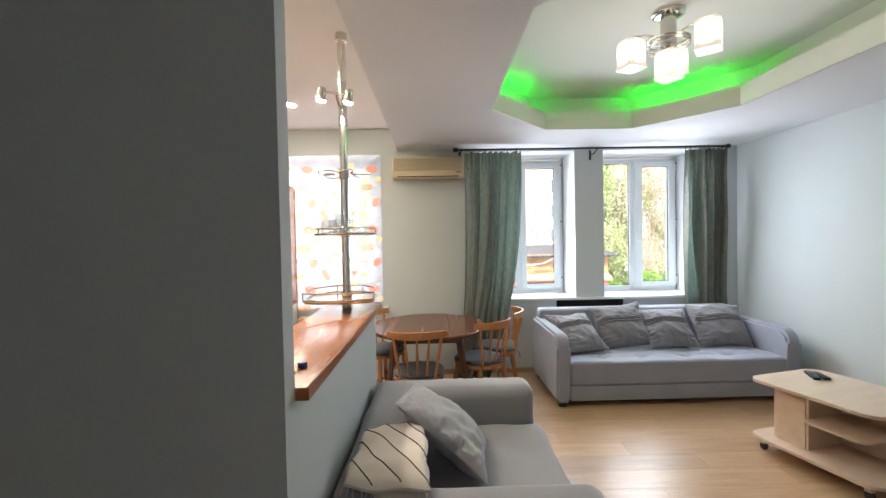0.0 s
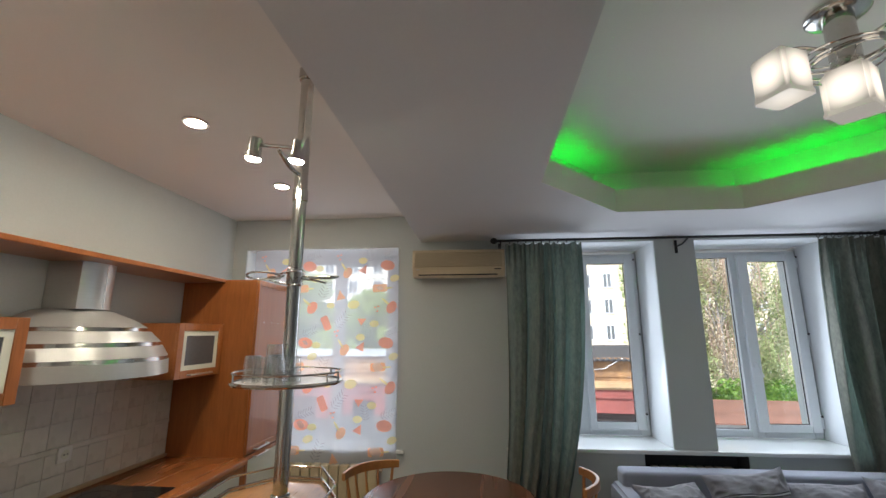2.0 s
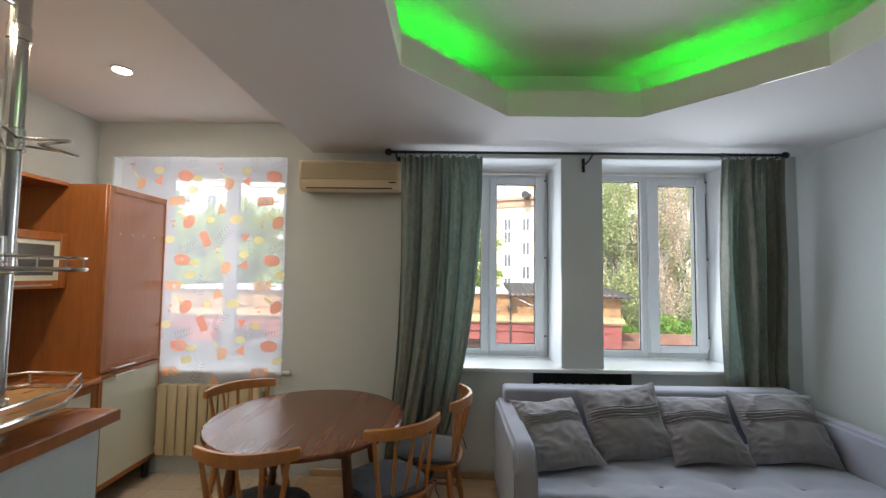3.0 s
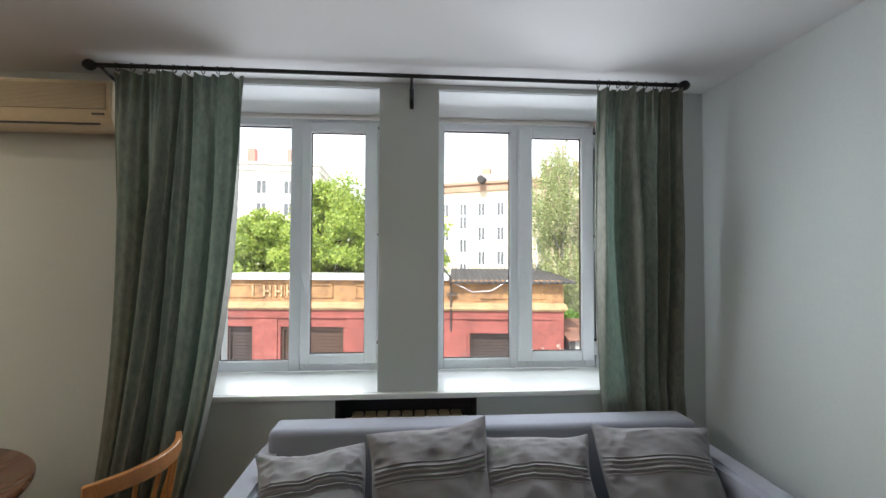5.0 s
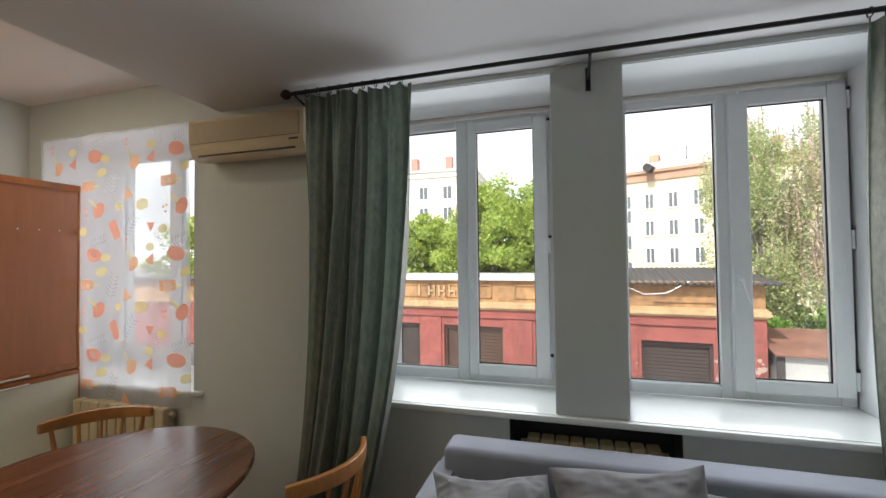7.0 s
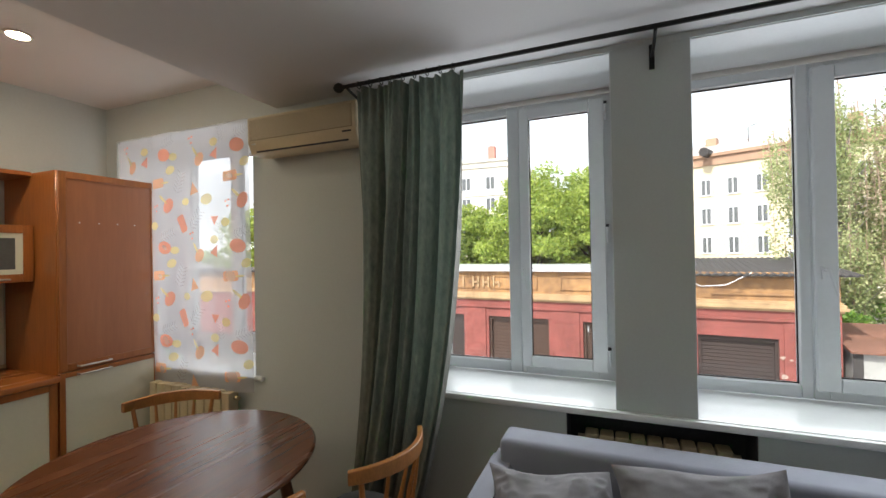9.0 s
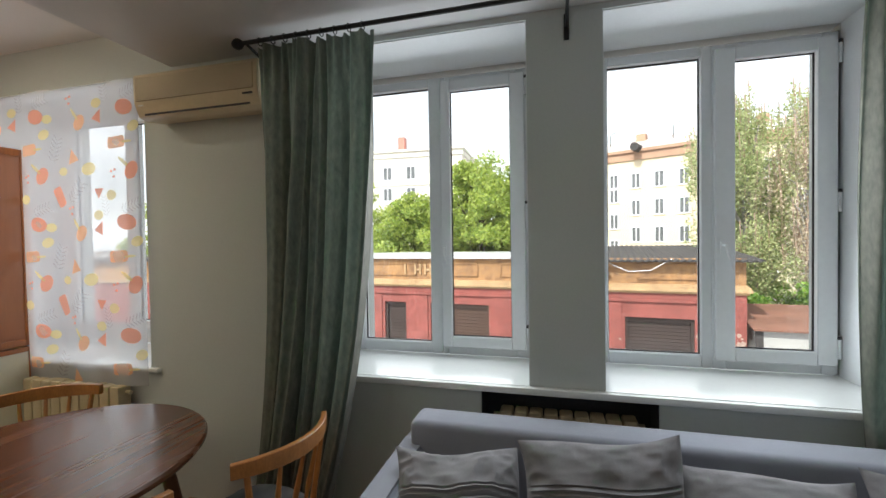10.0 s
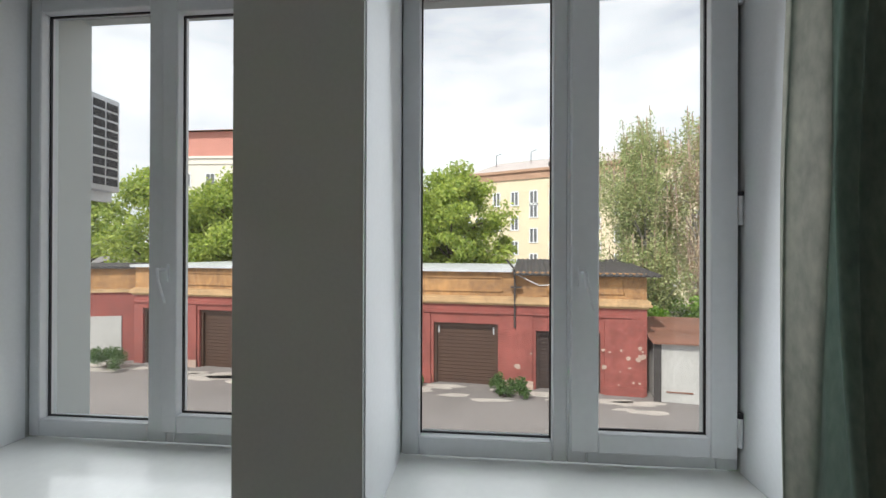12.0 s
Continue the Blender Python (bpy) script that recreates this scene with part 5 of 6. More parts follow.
HOOD = [(0.500, 0.500, 1.497), (0.495, 0.495, 1.573), (0.456, 0.458, 1.652), (0.385, 0.393, 1.730), (0.297, 0.308, 1.795), (0.198, 0.212, 1.838), (0.13, 0.16, 1.852)]
part("shell", dome_band([HOOD[0], HOOD[1]]), HOODPAINT, hood)
part("shell", dome_band([(0.490, 0.489, 1.594), HOOD[2]]), HOODPAINT, hood)
part("shell", dome_band([(0.446, 0.447, 1.673), HOOD[3]]), HOODPAINT, hood)
part("shell", dome_band([(0.369, 0.378, 1.750), HOOD[4], HOOD[5], HOOD[6]]), HOODPAINT, hood)
for ry, rx, z in ((0.490, 0.489, 1.573), (0.446, 0.447, 1.652), (0.369, 0.378, 1.730)):
    part("band", dome_band([(ry, rx, z), (ry - 0.004, rx - 0.004, z + 0.021)]), CHROME, hood, "polished chrome band")
duct = bmesh.new()
plate(duct, [(HXB, 3.27), (-1.87, 3.27), (-1.845, 3.275), (-1.83, 3.30), (-1.822, 3.38), (-1.83, 3.46), (-1.845, 3.485), (-1.87, 3.49), (HXB, 3.49)], 1.845, 2.094)
part("duct", duct, STEEL, hood, "rounded steel duct")
part("duct_seam", tube(bmesh.new(), [(-1.825, 3.41, 1.85), (-1.825, 3.41, 2.093)], 0.0025, 5), CHROME, hood)

sock = thing("wall_socket", "white power socket on the tiled splashback", "socket", pose(-2.026, 3.518, 1.083))
part("plate", soft_box(0.0, 0.012, -0.04, 0.04, -0.04, 0.04, 0.004, 2), SOCKET, sock)
part("well", lathe(bmesh.new(), [(0.023, 0.0), (0.023, 0.002)], 20, Matrix.Translation((0.0122, 0, 0)) @ Matrix.Rotation(radians(90), 4, 'Y')), CREAM, sock, "round socket well")
for s in (-1, 1):
    part("pin_hole", lathe(bmesh.new(), [(0.004, 0.0), (0.004, 0.002)], 8, Matrix.Translation((0.0146, s * 0.0095, 0)) @ Matrix.Rotation(radians(90), 4, 'Y')), RUBBER, sock)


# ---- outdoors ----
GZ = -3.45
b = bmesh.new()
box(b, -400, 400, OUT_Y + 0.02, 600, GZ - 0.5, GZ)
structure("ground", b, ASPHALT, "grey asphalt yard", "ground")
# garage row, its front turned slightly
GM = Matrix.Translation((7.85, 19.0, GZ)) @ Matrix.Rotation(radians(-6.0), 4, 'Z')     # local -x runs along the front, +y into the building
garage = thing("garage_row", "old red and ochre rendered garage row with shutters", "garage", GM)
LEN, H = 20.9, 4.25
doors = ((-3.70, -1.50, 2.10), (-7.45, -5.05, 2.28), (-11.3, -8.75, 2.30), (-13.5, -12.45, 2.30), (-17.6, -15.2, 2.42), (-20.45, -19.0, 2.42))
b = bmesh.new()
xs = [-LEN] + [v for d in reversed(doors) for v in d[:2]] + [0.0]
for i in range(0, len(xs), 2):
    box(b, xs[i], xs[i + 1], 0, 6, -0.2, 2.98)
for x0, x1, h in doors:
    box(b, x0, x1, 0, 6, h, 2.98)
    box(b, x0, x1, 0.9, 6, -0.2, h)
wall = part("wall", b, REDWALL, garage, "weathered red rendered wall")
part("upper_wall", box(bmesh.new(), -LEN, 0, 0.06, 6, 3.30, H - 0.06), OCHRE, garage, "ochre rendered parapet")
b = bmesh.new()
for z0, z1, o in ((2.98, 3.06, 0.06), (3.06, 3.14, 0.14), (3.14, 3.24, 0.10), (3.24, 3.30, 0.03)):
    box(b, -LEN - o, o, -o, 5.8, z0, z1)
part("cornice", b, OCHRELIGHT, garage, "ochre moulded cornice")
for x0, x1 in ((-3.3, -0.7), (-8.3, -4.9), (-11.2, -9.2), (-15.2, -12.0), (-19.0, -16.0)):
    b = bmesh.new()
    z0, z1 = 3.46, 4.02
    for a in ((x0, x1, z0, z0 + 0.06), (x0, x1, z1 - 0.06, z1), (x0, x0 + 0.06, z0, z1), (x1 - 0.06, x1, z0, z1)):
        box(b, a[0], a[1], 0.015, 0.06, a[2], a[3])
    part("panel_frame", b, OCHRE, garage, "raised panel moulding")
# raised numerals on the parapet, worn beyond reading
for k in range(4):
    x = -12.5 + 0.47 * k
    b = bmesh.new()
    box(b, x, x + 0.07, -0.01, 0.06, 3.52, 3.96)
    if k:
        box(b, x + 0.07, x + 0.30, -0.01, 0.06, 3.68, 3.76)
        box(b, x + 0.24, x + 0.31, -0.01, 0.06, 3.52, 3.96 if k < 3 else 3.7)
    part("relief_numeral", b, OCHRELIGHT, garage, "worn raised numeral")
for i in range(len(xs) // 2):
    x0, x1 = xs[2 * i] + 0.12, xs[2 * i + 1] - 0.12
    if x1 - x0 > 0.4:
        part("pilaster", box(bmesh.new(), x0, x1, -0.05, 0, 0, 2.62), REDWALL, garage, "red rendered pilaster")
        part("plinth", box(bmesh.new(), x0 - 0.03, x1 + 0.03, -0.10, -0.05, 0, 0.30), PATCH if i % 2 else REDWALL, garage, "crumbling plinth")
part("string_course", box(bmesh.new(), -LEN, -0.5, -0.075, -0.002, 2.66, 2.74), REDWALL, garage)
part("flashing", box(bmesh.new(), -LEN - 0.1, -4.55, -0.14, 6.2, H - 0.06, H + 0.05), SHEETMETAL, garage, "pale sheet metal roof edge")
b = bmesh.new()
n = 90
rows = []
for j, (y, z) in enumerate(((-0.32, H - 0.10), (6.2, H + 0.30))):
    rows.append([b.verts.new((-4.52 + (4.52 + 0.42) * i / n, y, z + 0.03 * math.sin(i * math.pi / 2))) for i in range(n + 1)])
low_row = [b.verts.new((v.co.x, v.co.y, v.co.z - 0.05)) for v in rows[0]]
for i in range(n):
    b.faces.new((rows[0][i], rows[0][i + 1], rows[1][i + 1], rows[1][i]))
    b.faces.new((rows[0][i], rows[0][i + 1], low_row[i + 1], low_row[i]))
part("roof", b, DARKROOF, garage, "dark corrugated roof sheets")
part("roof_soffit", box(bmesh.new(), -4.5, 0.35, -0.28, 6.0, H - 0.16, H - 0.135), DARKROOF, garage)
for k, (x0, x1, h) in enumerate(doors):
    f = bmesh.new()
    box(f, x0, x0 + 0.10, 0.10, 0.24, 0, h)
    box(f, x1 - 0.10, x1, 0.10, 0.24, 0, h)
    box(f, x0 + 0.10, x1 - 0.10, 0.10, 0.24, h - 0.14, h)
    d = part("garage_door", f, DARKDOOR if k in (0, 3) else SHUTTER, garage, "dark brown roller shutter door")
    nsl = 16
    dh = (h - 0.14) / nsl
    for i in range(nsl):
        part("slat", box(bmesh.new(), x0 + 0.10, x1 - 0.10, 0.20, 0.235, i * dh + 0.006, (i + 1) * dh - 0.006), SHUTTER if k not in (0, 3) else DARKDOOR, d)
    part("shutter_back", box(bmesh.new(), x0 + 0.10, x1 - 0.10, 0.24, 0.26, 0, h - 0.14), DARKDOOR, d)
    if k == 1:
        for x in (x0 + 0.14, x1 - 0.20):
            part("guide", box(bmesh.new(), x, x + 0.05, 0.17, 0.199, h - 0.42, h - 0.16), SHEETMETAL, d, "bright guide end")
rnd = random.Random(9)
for k in range(20):
    x, z, s = rnd.choice((rnd.uniform(-1.45, -0.1), rnd.uniform(-1.2, -0.2), rnd.uniform(-4.95, -3.8))), rnd.uniform(0.15, 1.7), rnd.uniform(0.03, 0.15)
    pts = [(x + s * rnd.uniform(0.5, 1.2) * math.cos(a), z + s * rnd.uniform(0.4, 0.9) * math.sin(a)) for a in [2 * math.pi * i / 8 for i in range(8)]]
    b = bmesh.new()
    lo = [b.verts.new((px, -0.052, pz)) for px, pz in pts]
    hi = [b.verts.new((px, -0.058, pz)) for px, pz in pts]
    bridge(b, lo, hi)
    b.faces.new(hi)
    part("plaster_scar", b, PATCH, garage, "bare plaster where the red coat has flaked")
part("gas_pipe", tube(bmesh.new(), [(-4.45, -0.10, 2.2), (-4.45, -0.12, 3.9), (-4.45, -0.2, 4.3), (-4.75, -0.2, 4.65)], 0.035, 8), DARKROOF, garage, "bent dark pipe")
part("cable", tube(bmesh.new(), [(-4.45, -0.16, 4.15), (-3.6, -0.3, 3.75), (-2.9, -0.3, 3.8), (-2.2, -0.25, 4.2)], 0.012, 5), SHEETMETAL, garage, "sagging pale cable")
part("pipe_bracket", box(bmesh.new(), -4.6, -4.2, -0.14, -0.02, 3.62, 3.68), DARKROOF, garage)

# left wing, set at an angle
wing = thing("garage_wing", "low red and ochre garage wing with a white gate", "garage", Matrix.Translation((-13.05, 21.6, GZ)) @ Matrix.Rotation(radians(16), 4, 'Z'))
part("wall", box(bmesh.new(), -12, 0, 0, 5, -0.2, 3.1), REDWALL, wing)
part("parapet", box(bmesh.new(), -12, 0, 0.05, 5, 3.1, 4.1), OCHRE, wing)
part("cornice", box(bmesh.new(), -12, 0.05, -0.08, 4.9, 3.05, 3.2), OCHRELIGHT, wing)
part("roof", box(bmesh.new(), -12.1, 0.1, -0.15, 5.1, 4.1, 4.22), DARKROOF, wing)
part("gate", box(bmesh.new(), -3.4, -0.7, -0.04, 0.0, 0, 2.0), SHEDWALL, wing, "white metal gate")

# shed
shed = thing("shed", "grey sheet-metal shed with a rusty sloping roof", "shed", Matrix.Translation((8.0, 18.6, GZ)) @ Matrix.Rotation(radians(-8), 4, 'Z'))
part("wall", box(bmesh.new(), 0, 5.5, 0, 3, -0.1, 1.95), SHEDWALL, shed)
b = bmesh.new()
vs = [(-0.15, -0.2, 1.93), (5.7, -0.2, 1.98), (5.7, 3.4, 2.30), (-0.15, 3.4, 2.25)]
lo = [b.verts.new(v) for v in vs]
hi = [b.verts.new((x, y, z + 0.06)) for x, y, z in vs]
b.faces.new(lo)
b.faces.new(hi)
bridge(b, lo, hi)
part("roof", b, RUSTROOF, shed, "rusty sheet roof")
part("corner_post", box(bmesh.new(), -0.08, 0.14, -0.05, 0.0, 0, 1.9), DARKROOF, shed)
part("latch", box(bmesh.new(), 0.3, 1.1, -0.03, 0, 0.32, 0.36), RUSTROOF, shed)

# broken concrete apron in front of the garages
rnd = random.Random(12)
apron = thing("concrete_apron", "broken pale concrete strip before the garages", "paving", kind="structure")
for k in range(70):
    u = rnd.uniform(-25, 0)
    base = GM @ Vector((u, rnd.uniform(-1.5, -0.25), 0.0))
    s = rnd.uniform(0.15, 0.75)
    pts = [(base.x + s * 1.5 * rnd.uniform(0.6, 1.2) * math.cos(a), base.y + s * 0.45 * rnd.uniform(0.6, 1.2) * math.sin(a)) for a in [2 * math.pi * i / 9 for i in range(9)]]
    part("slab", plate(bmesh.new(), pts, GZ - 0.02, GZ + 0.012 + 0.004 * (k % 4)), CONCRETE, apron)


def leaf_cloud(centres, count, size, seed, droop=0.0):
    """Many small leaves scattered in clumps; returns a mesh."""
    rng = np.random.default_rng(seed)
    c = np.array([p[:3] for p in centres])
    r = np.array([p[3:6] for p in centres])
    pick = rng.integers(0, len(c), count)
    d = rng.normal(size=(count, 3))
    d /= np.linalg.norm(d, axis=1)[:, None]
    pos = c[pick] + d * r[pick] * (rng.random(count) ** 0.45)[:, None]
    pos[:, 2] -= droop * rng.random(count) ** 2
    a = rng.normal(size=(count, 3))
    a /= np.linalg.norm(a, axis=1)[:, None]
    bb = np.cross(a, rng.normal(size=(count, 3)))
    bb /= np.linalg.norm(bb, axis=1)[:, None]
    s = size * rng.uniform(0.6, 1.3, count)[:, None]
    v = np.stack([pos - a * s, pos - bb * s * 0.55, pos + a * s, pos + bb * s * 0.55], 1).reshape(-1, 3)
    f = np.arange(count * 4).reshape(-1, 4)
    me = bpy.data.meshes.new("leaves")
    me.from_pydata(v.tolist(), [], f.tolist())
    return me


def tree(name, label, x, y, h, spread, seed, material, bark, count, size, low=0.30, droop=0.0, clumps=26, thin=False):
    rnd = random.Random(seed)
    t = thing(name, label, "tree", pose(x, y, GZ), group="trees behind the garages")
    k = 0.11 if thin else 0.16
    pts = [(0.25 * math.sin(2.5 * i / 8 + seed), 0.2 * math.sin(3 * i / 8), h * 0.93 * i / 8) for i in range(9)]
    trunk = part("trunk", tube(bmesh.new(), pts, [k * (1.25 - 1.1 * i / 8) for i in range(9)], 8), bark, t)
    centres = []
    for i in range(clumps):
        f = low + (1 - low) * (i + rnd.random()) / clumps
        a = rnd.uniform(0, 6.28)
        g = (f - low) / (1 - low)
        wide = spread * (0.55 + 0.75 * g) * math.sqrt(max(0.03, 1 - g ** 5)) if thin else spread * math.sin(math.pi * min(1, 0.18 + 0.80 * g)) ** 0.7
        rr = wide * rnd.uniform(0.45, 1.0)
        j = min(8, max(0, int(f * 8) - 1))
        p0 = Vector(pts[j])
        p1 = Vector((rr * math.cos(a), rr * math.sin(a), h * f))
        mid = p0.lerp(p1, 0.5) + Vector((0, 0, 0.06 * h * rnd.random()))
        part("limb", tube(bmesh.new(), [p0, mid, p1], [k * 0.45, k * 0.28, k * 0.08], 6), bark, trunk)
        s = rnd.uniform(0.17, 0.30) * spread
        if thin:
            for _ in range(6):
                q = p0.lerp(p1, rnd.uniform(0.35, 1.05)) + Vector((rnd.uniform(-.5, .5), rnd.uniform(-.5, .5), rnd.uniform(-.2, .5)))
                centres.append((q.x, q.y, q.z - 0.3, 0.36, 0.36, 0.8))
                part("twig", tube(bmesh.new(), [q + Vector((0, 0, 0.4)), q + Vector((0.05, 0.03, -0.3)), q + Vector((0.06, 0.06, -1.5))], [0.022, 0.014, 0.006], 4), TWIG, trunk)
            continue
        centres.append((p1.x, p1.y, p1.z, s, s, s * rnd.uniform(0.6, 0.9)))
        for w in (0.45, 0.7, 0.9):
            q = p0.lerp(p1, w) + Vector((rnd.uniform(-.7, .7), rnd.uniform(-.7, .7), rnd.uniform(-0.2, 0.9)))
            k2 = s * rnd.uniform(0.7, 1.1)
            centres.append((q.x, q.y, q.z, k2, k2, k2 * 0.6))
    me = leaf_cloud(centres, count, size, seed, droop)
    me.materials.append(material)
    part("crown", me, material, t)
    return t


for x, y, h, spread, seed, count, size in ((0.7, 28.0, 9.3, 3.7, 3, 42000, 0.105), (-2.9, 28.5, 9.5, 3.3, 4, 38000, 0.105), (-7.2, 29.0, 7.5, 3.5, 5, 32000, 0.11),
                                           (-12.9, 29.5, 9.3, 4.0, 6, 34000, 0.12), (-18.6, 30.0, 9.6, 4.4, 11, 28000, 0.13), (-28.0, 33.0, 9.5, 5.0, 16, 16000, 0.17)):
    tree("maple_tree", "leafy green maple tree behind the garages", x, y, h, spread, seed, LEAF, BARK, count, size, 0.30, clumps=46)
tree("birch_tree", "broad birch tree with hanging twigs and white bark", 9.7, 24.6, 11.2, 3.3, 7, LEAFBIRCH, BIRCHBARK, 46000, 0.066, 0.22, 1.3, 44, True)
tree("birch_tree", "broad birch tree with hanging twigs and white bark", 14.6, 26.4, 12.6, 3.7, 8, LEAFBIRCH, BIRCHBARK, 40000, 0.074, 0.20, 1.3, 44, True)
tree("birch_tree", "birch tree with sparse reddish dry twigs", 12.2, 23.8, 11.6, 2.2, 9, LEAFDRY, BIRCHBARK, 10000, 0.055, 0.34, 0.9, 30, True)
for sx, sy, sw, sh, sd in ((10.6, 23.0, 1.5, 3.4, 1), (13.2, 23.8, 1.6, 3.1, 2), (16.0, 24.5, 1.8, 3.3, 3)):
    s = thing("shrub", "bright green leafy shrub behind the shed", "shrub", pose(sx, sy, GZ), group="shrubs")
    part("stem", tube(bmesh.new(), [(0, 0, 0), (0.1, 0, 1.2), (0.0, 0.2, 2.2)], [0.06, 0.05, 0.02], 6), BARK, s)
    rnd = random.Random(sd)
    me = leaf_cloud([(rnd.uniform(-sw, sw), rnd.uniform(-sw, sw), rnd.uniform(0.5, sh - 0.5), 0.6, 0.6, 0.45) for _ in range(22)], 7000, 0.09, 40 + sd)
    me.materials.append(LEAFSHRUB)
    part("leaves", me, LEAFSHRUB, s)
for u, v, sc, sd in ((-4.55, -0.9, 0.75, 1), (-8.2, -0.7, 0.5, 2), (-20.9, -1.2, 1.0, 3), (-15.0, -0.7, 0.35, 4), (-18.2, -1.0, 0.5, 5)):
    p = GM @ Vector((u, v, 0))
    w = thing("weed_clump", "low green weed clump on the yard", "weeds", pose(p.x, p.y, GZ), group="weeds")
    rnd = random.Random(sd)
    me = leaf_cloud([(rnd.uniform(-sc, sc) * 0.8, rnd.uniform(-sc, sc) * 0.4, 0.30 * sc + rnd.uniform(0, 0.45) * sc, 0.24 * sc, 0.24 * sc, 0.3 * sc) for _ in range(14)], 2600, 0.045, 60 + sd)
    me.materials.append(WEED)
    part("leaves", me, WEED, w)


# ---- far buildings ----
def block(name, label, m, length, depth, height, wall_m, storeys, first, pitch_x, win_w, win_h, roof_h=1.2, cornice=BRICKBAND, band=True, stair=0):
    h = thing(name, label, "building", m)
    part("wall", box(bmesh.new(), 0, length, 0, depth, -0.5, height), wall_m, h)
    c = bmesh.new()
    box(c, -0.3, length + 0.3, -0.35, depth + 0.3, height - 0.25, height + 0.05)
    box(c, -0.15, length + 0.15, -0.15, depth + 0.15, height - 1.05, height - 0.25)
    part("cornice", c, cornice, h)
    r = bmesh.new()
    lo = [r.verts.new(p) for p in ((-0.3, -0.3, height + 0.05), (length + 0.3, -0.3, height + 0.05), (length + 0.3, depth + 0.3, height + 0.05), (-0.3, depth + 0.3, height + 0.05))]
    hi = [r.verts.new(p) for p in ((1.5, depth * 0.45, height + roof_h), (length - 1.5, depth * 0.45, height + roof_h), (length - 1.5, depth * 0.55, height + roof_h), (1.5, depth * 0.55, height + roof_h))]
    bridge(r, lo, hi)
    r.faces.new(hi)
    part("roof", r, ROOFGREY, h)
    step = (height - 1.6 - first) / storeys
    if band:
        part("string_course", box(bmesh.new(), 0, length, -0.10, 0, first + step * (storeys - 1) - 0.45, first + step * (storeys - 1) - 0.2), cornice, h)
    nx = int(length / pitch_x)
    pane_me = mesh_of("pane", box(bmesh.new(), -win_w / 2, win_w / 2, -0.02, 0.0, 0, win_h), PANE)
    fb = bmesh.new()
    for a in ((-win_w / 2 - 0.07, -win_w / 2 + 0.05, 0, win_h), (win_w / 2 - 0.05, win_w / 2 + 0.07, 0, win_h), (-0.05, 0.05, 0, win_h), (-win_w / 2, win_w / 2, win_h - 0.06, win_h + 0.06), (-win_w / 2 - 0.15, win_w / 2 + 0.15, -0.12, 0.0)):
        box(fb, a[0], a[1], -0.09, -0.021, a[2], a[3])
    frame_me = mesh_of("frame", fb, PVC)
    for s in range(storeys):
        for i in range(nx):
            w = part("window", pane_me, PANE, h, m=pose((i + 0.5) * pitch_x, -0.002, first + s * step + 0.5 + (step / 2 if stair and i % stair == stair - 1 and s < storeys - 1 else 0)))
            part("frame", frame_me, PVC, w)
    return h


flats = block("apartment_building", "four-storey cream apartment building behind the birches", Matrix.Translation((0.80, 55.6, GZ)) @ Matrix.Rotation(radians(-25), 4, 'Z'), 46, 12, 14.1, FACADE, 4, 1.2, 2.24, 0.85, 1.5, 2.2, band=False, stair=4)
for x in (9.0, 20.0):
    part("chimney", box(bmesh.new(), x, x + 1.0, 4, 5, 14.4, 16.6), BRICKBAND, flats, "brick chimney")
dm = bmesh.new()
lathe(dm, [(0.02, 0), (0.42, 0), (0.42, 2.6)], 20, Matrix.Translation((10.3, 1.2, 14.22)) @ Matrix.Rotation(radians(90), 4, 'X'))
part("dormer", dm, DARKROOF, flats, "dark round-topped dormer")
for x in (2.0, 6.5, 13.0):
    part("aerial", tube(bmesh.new(), [(x, 3, 14.3), (x, 3, 16.8), (x + 0.7, 3, 17.0)], 0.05, 5), DARKROOF, flats, "roof aerial")
for x in (1.6, 3.4, 5.2):
    part("wall_unit", soft_box(x, x + 0.9, -0.4, 0, 3.4, 4.0, 0.03, 1), SHEETMETAL, flats, "outdoor cooling unit")
white = block("white_building", "pale five-storey apartment building with red chimneys", Matrix.Translation((-42, 61.0, GZ)) @ Matrix.Rotation(radians(2), 4, 'Z'), 31, 12, 18.2, FACADEWHITE, 5, 1.2, 3.6, 1.3, 1.8, 1.4, FACADEWHITE)
for x in (14.5, 20.5, 26.0):
    part("chimney", box(bmesh.new(), x, x + 1.0, 3, 4.2, 18.2, 20.9), PINK, white, "red chimney")
attic = thing("pink_building", "pink rendered building with a low hipped roof", "building", Matrix.Translation((-42.5, 62.5, GZ)))
part("wall", box(bmesh.new(), 0, 12, 0, 9, 18.3, 22.2), PINK, attic)
r = bmesh.new()
lo = [r.verts.new(p) for p in ((-0.8, -0.8, 22.2), (12.8, -0.8, 22.2), (12.8, 10.8, 22.2), (-0.8, 10.8, 22.2))]
hi = [r.verts.new(p) for p in ((5, 5, 24.0), (9, 5, 24.0))]
r.faces.new((lo[0], lo[1], hi[1], hi[0]))
r.faces.new((lo[2], lo[3], hi[0], hi[1]))
r.faces.new((lo[1], lo[2], hi[1]))
r.faces.new((lo[3], lo[0], hi[0]))
part("roof", r, BRICKBAND, attic)

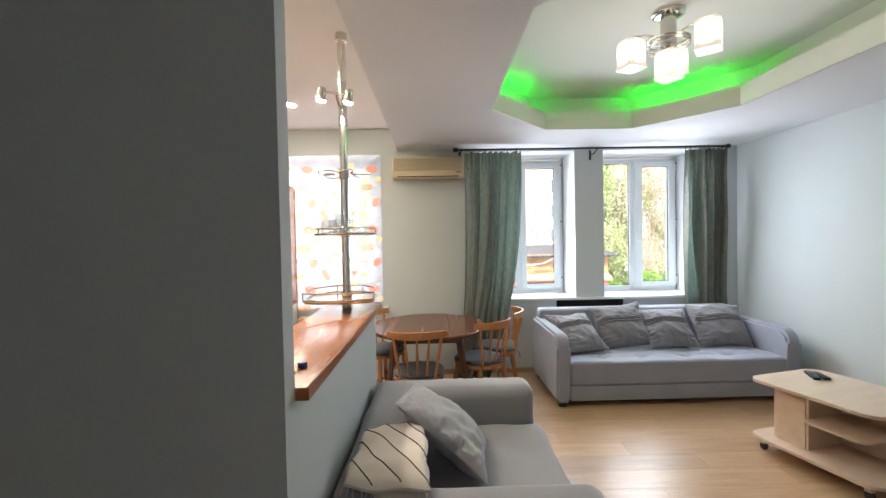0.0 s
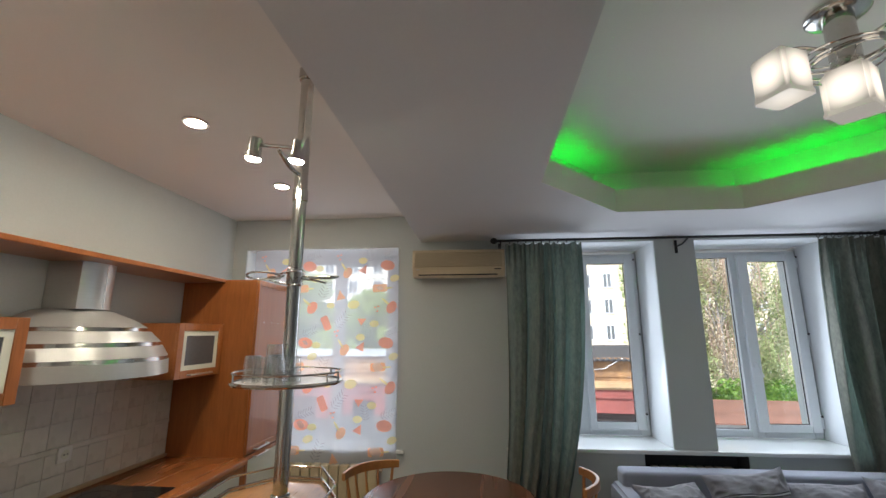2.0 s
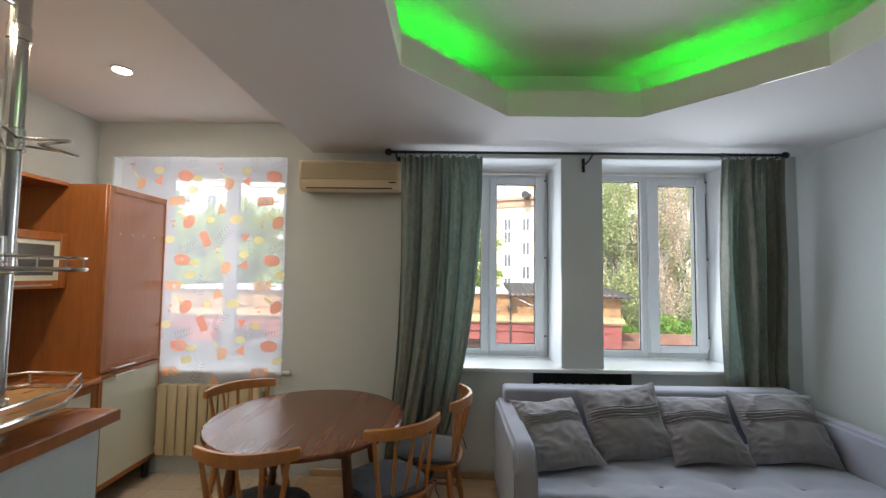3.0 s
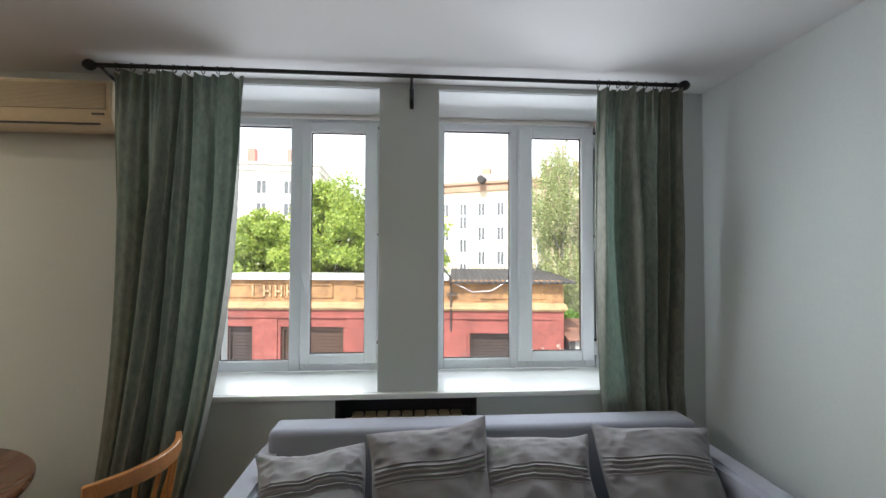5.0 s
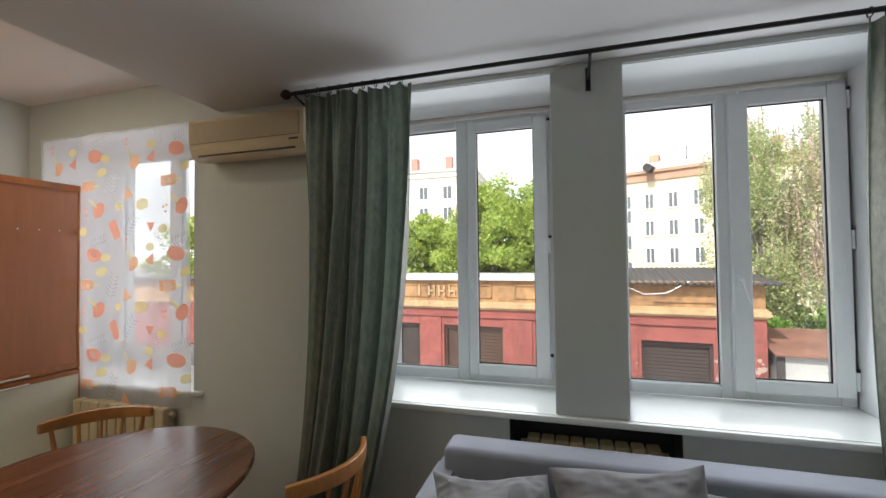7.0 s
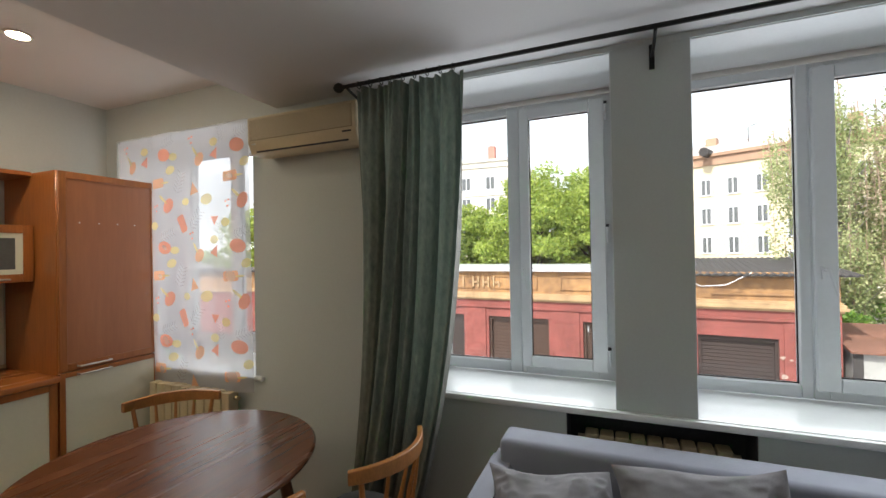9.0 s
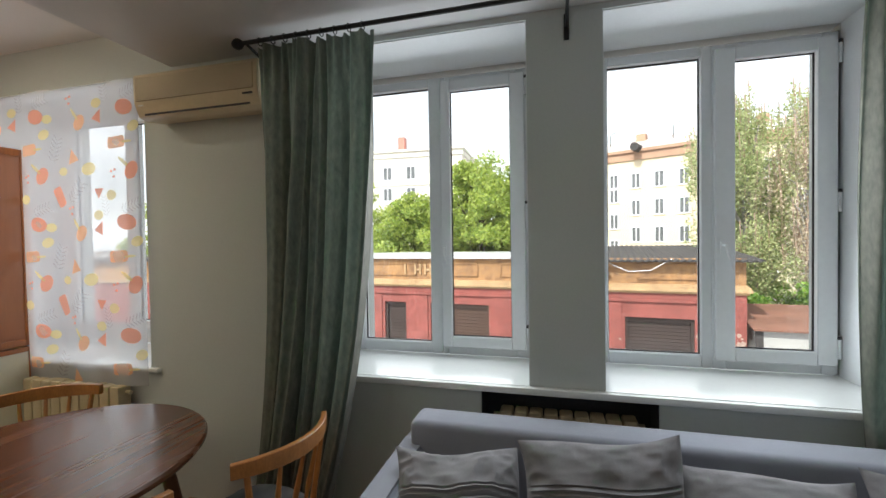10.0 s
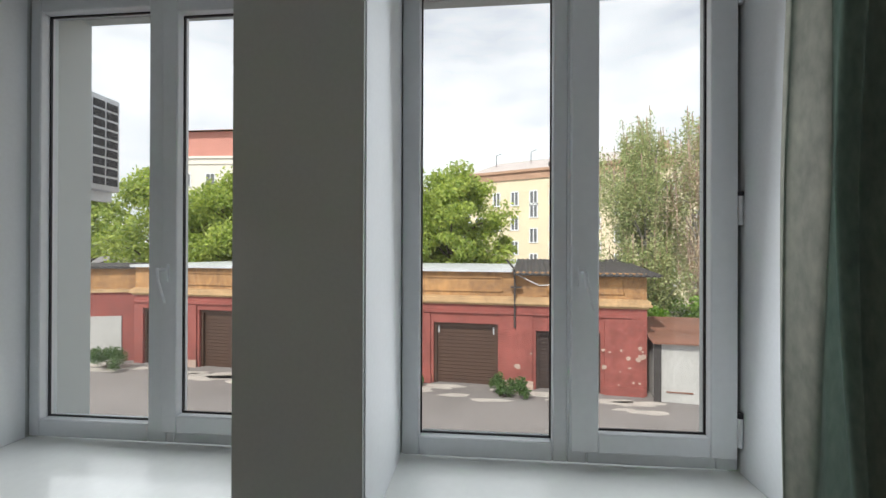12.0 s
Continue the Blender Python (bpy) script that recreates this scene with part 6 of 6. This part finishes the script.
# ---- outdoor cooling unit on the facade ----
unit = thing("outdoor_unit", "grey outdoor air-conditioning unit on a wall bracket", "air conditioner", pose(-0.50, 5.76, 1.835))
part("casing", soft_box(0, 0.80, 0, 0.34, 0, 0.50, 0.012, 2), SHEETMETAL, unit)
for j in range(4):
    for i in range(9):
        part("vent", box(bmesh.new(), 0.80, 0.803, 0.020 + 0.078 * j, 0.086 + 0.078 * j, 0.03 + 0.050 * i, 0.068 + 0.050 * i), RUBBER, unit, "dark vent slot")
for x in (0.08, 0.70):
    part("bracket", box(bmesh.new(), x, x + 0.05, -0.138, 0.34, -0.05, 0.0), SHEETMETAL, unit, "steel bracket")

# ---- floor, wall tiles ----
rnd = random.Random(2)
fl = thing("floor", "warm oak laminate floor boards", "floor", kind="structure")
board_me = {}
y = BACK_Y
row = 0
PW = 0.193
while y < WALL_Y - 0.01:
    edge = LEFT_X if y + PW < 1.26 else BEAM_X + 0.05     # the hall runs on behind the partition
    x = edge - (row * 0.43) % 1.285
    w = min(PW, WALL_Y - y)
    while x < RIGHT_X:
        x0, x1 = max(x, edge), min(x + 1.285, RIGHT_X)
        if x1 - x0 > 0.02:
            key = (round(x1 - x0, 3), round(w, 3))
            if key not in board_me:
                q = bmesh.new()
                box(q, 0, key[0] - 0.0012, 0, key[1] - 0.0012, -0.011, 0.0)
                board_me[key] = mesh_of("plank", q, LAMINATE, False)
            part("plank", board_me[key], LAMINATE, fl, m=Matrix.Translation((x0, y, 0)))
        x += 1.285
    y += PW
    row += 1
kf = thing("floor_kitchen", "beige ceramic kitchen floor tiles", "floor", kind="structure")
T = 0.333
q = bmesh.new()
box(q, 0.002, T - 0.003, 0.002, T - 0.003, -0.011, 0.0)
tile_me = mesh_of("tile", q, TILE, False)
for i in range(6):
    for j in range(11):
        x0, y0 = LEFT_X + i * T - 0.27, 1.34 + j * T
        if x0 + T > -0.25 + 0.01 or y0 + T > WALL_Y + 0.1:
            continue
        part("tile", tile_me, TILE, kf, m=Matrix.Translation((x0, y0, 0)))
structure("trim_threshold", box(bmesh.new(), -0.315, -0.249, 2.94, WALL_Y - 0.02, -0.011, 0.003), WOODTRIM, "narrow wooden threshold strip", "threshold")
sp = thing("splashback", "pale square wall tiles behind the hob", "wall tiles", kind="structure")
q = bmesh.new()
box(q, 0, 0.008, 0.0015, 0.1235, 0.0015, 0.1235)
st_me = mesh_of("tile", q, WALLTILE, False)
part("backing", box(bmesh.new(), LEFT_X, LEFT_X + 0.004, 1.345, 4.303, 0.87, 1.50), SPLASHGROUT, sp)
for j, z in enumerate((0.872, 0.985, 1.125, 1.25, 1.375)):
    for i in range(15):
        yy = 2.42 + i * 0.125
        if yy + 0.125 < 4.305:
            part("tile", st_me, WALLTILE, sp, m=Matrix.Translation((LEFT_X + 0.004, yy, z)) @ Matrix.Diagonal((1, 1, 0.89 if j < 2 else 1, 1)))
part("border_strip", box(bmesh.new(), LEFT_X + 0.004, LEFT_X + 0.013, 2.42, 4.303, 1.098, 1.1235), WALLTILE, sp, "narrow border tile strip")
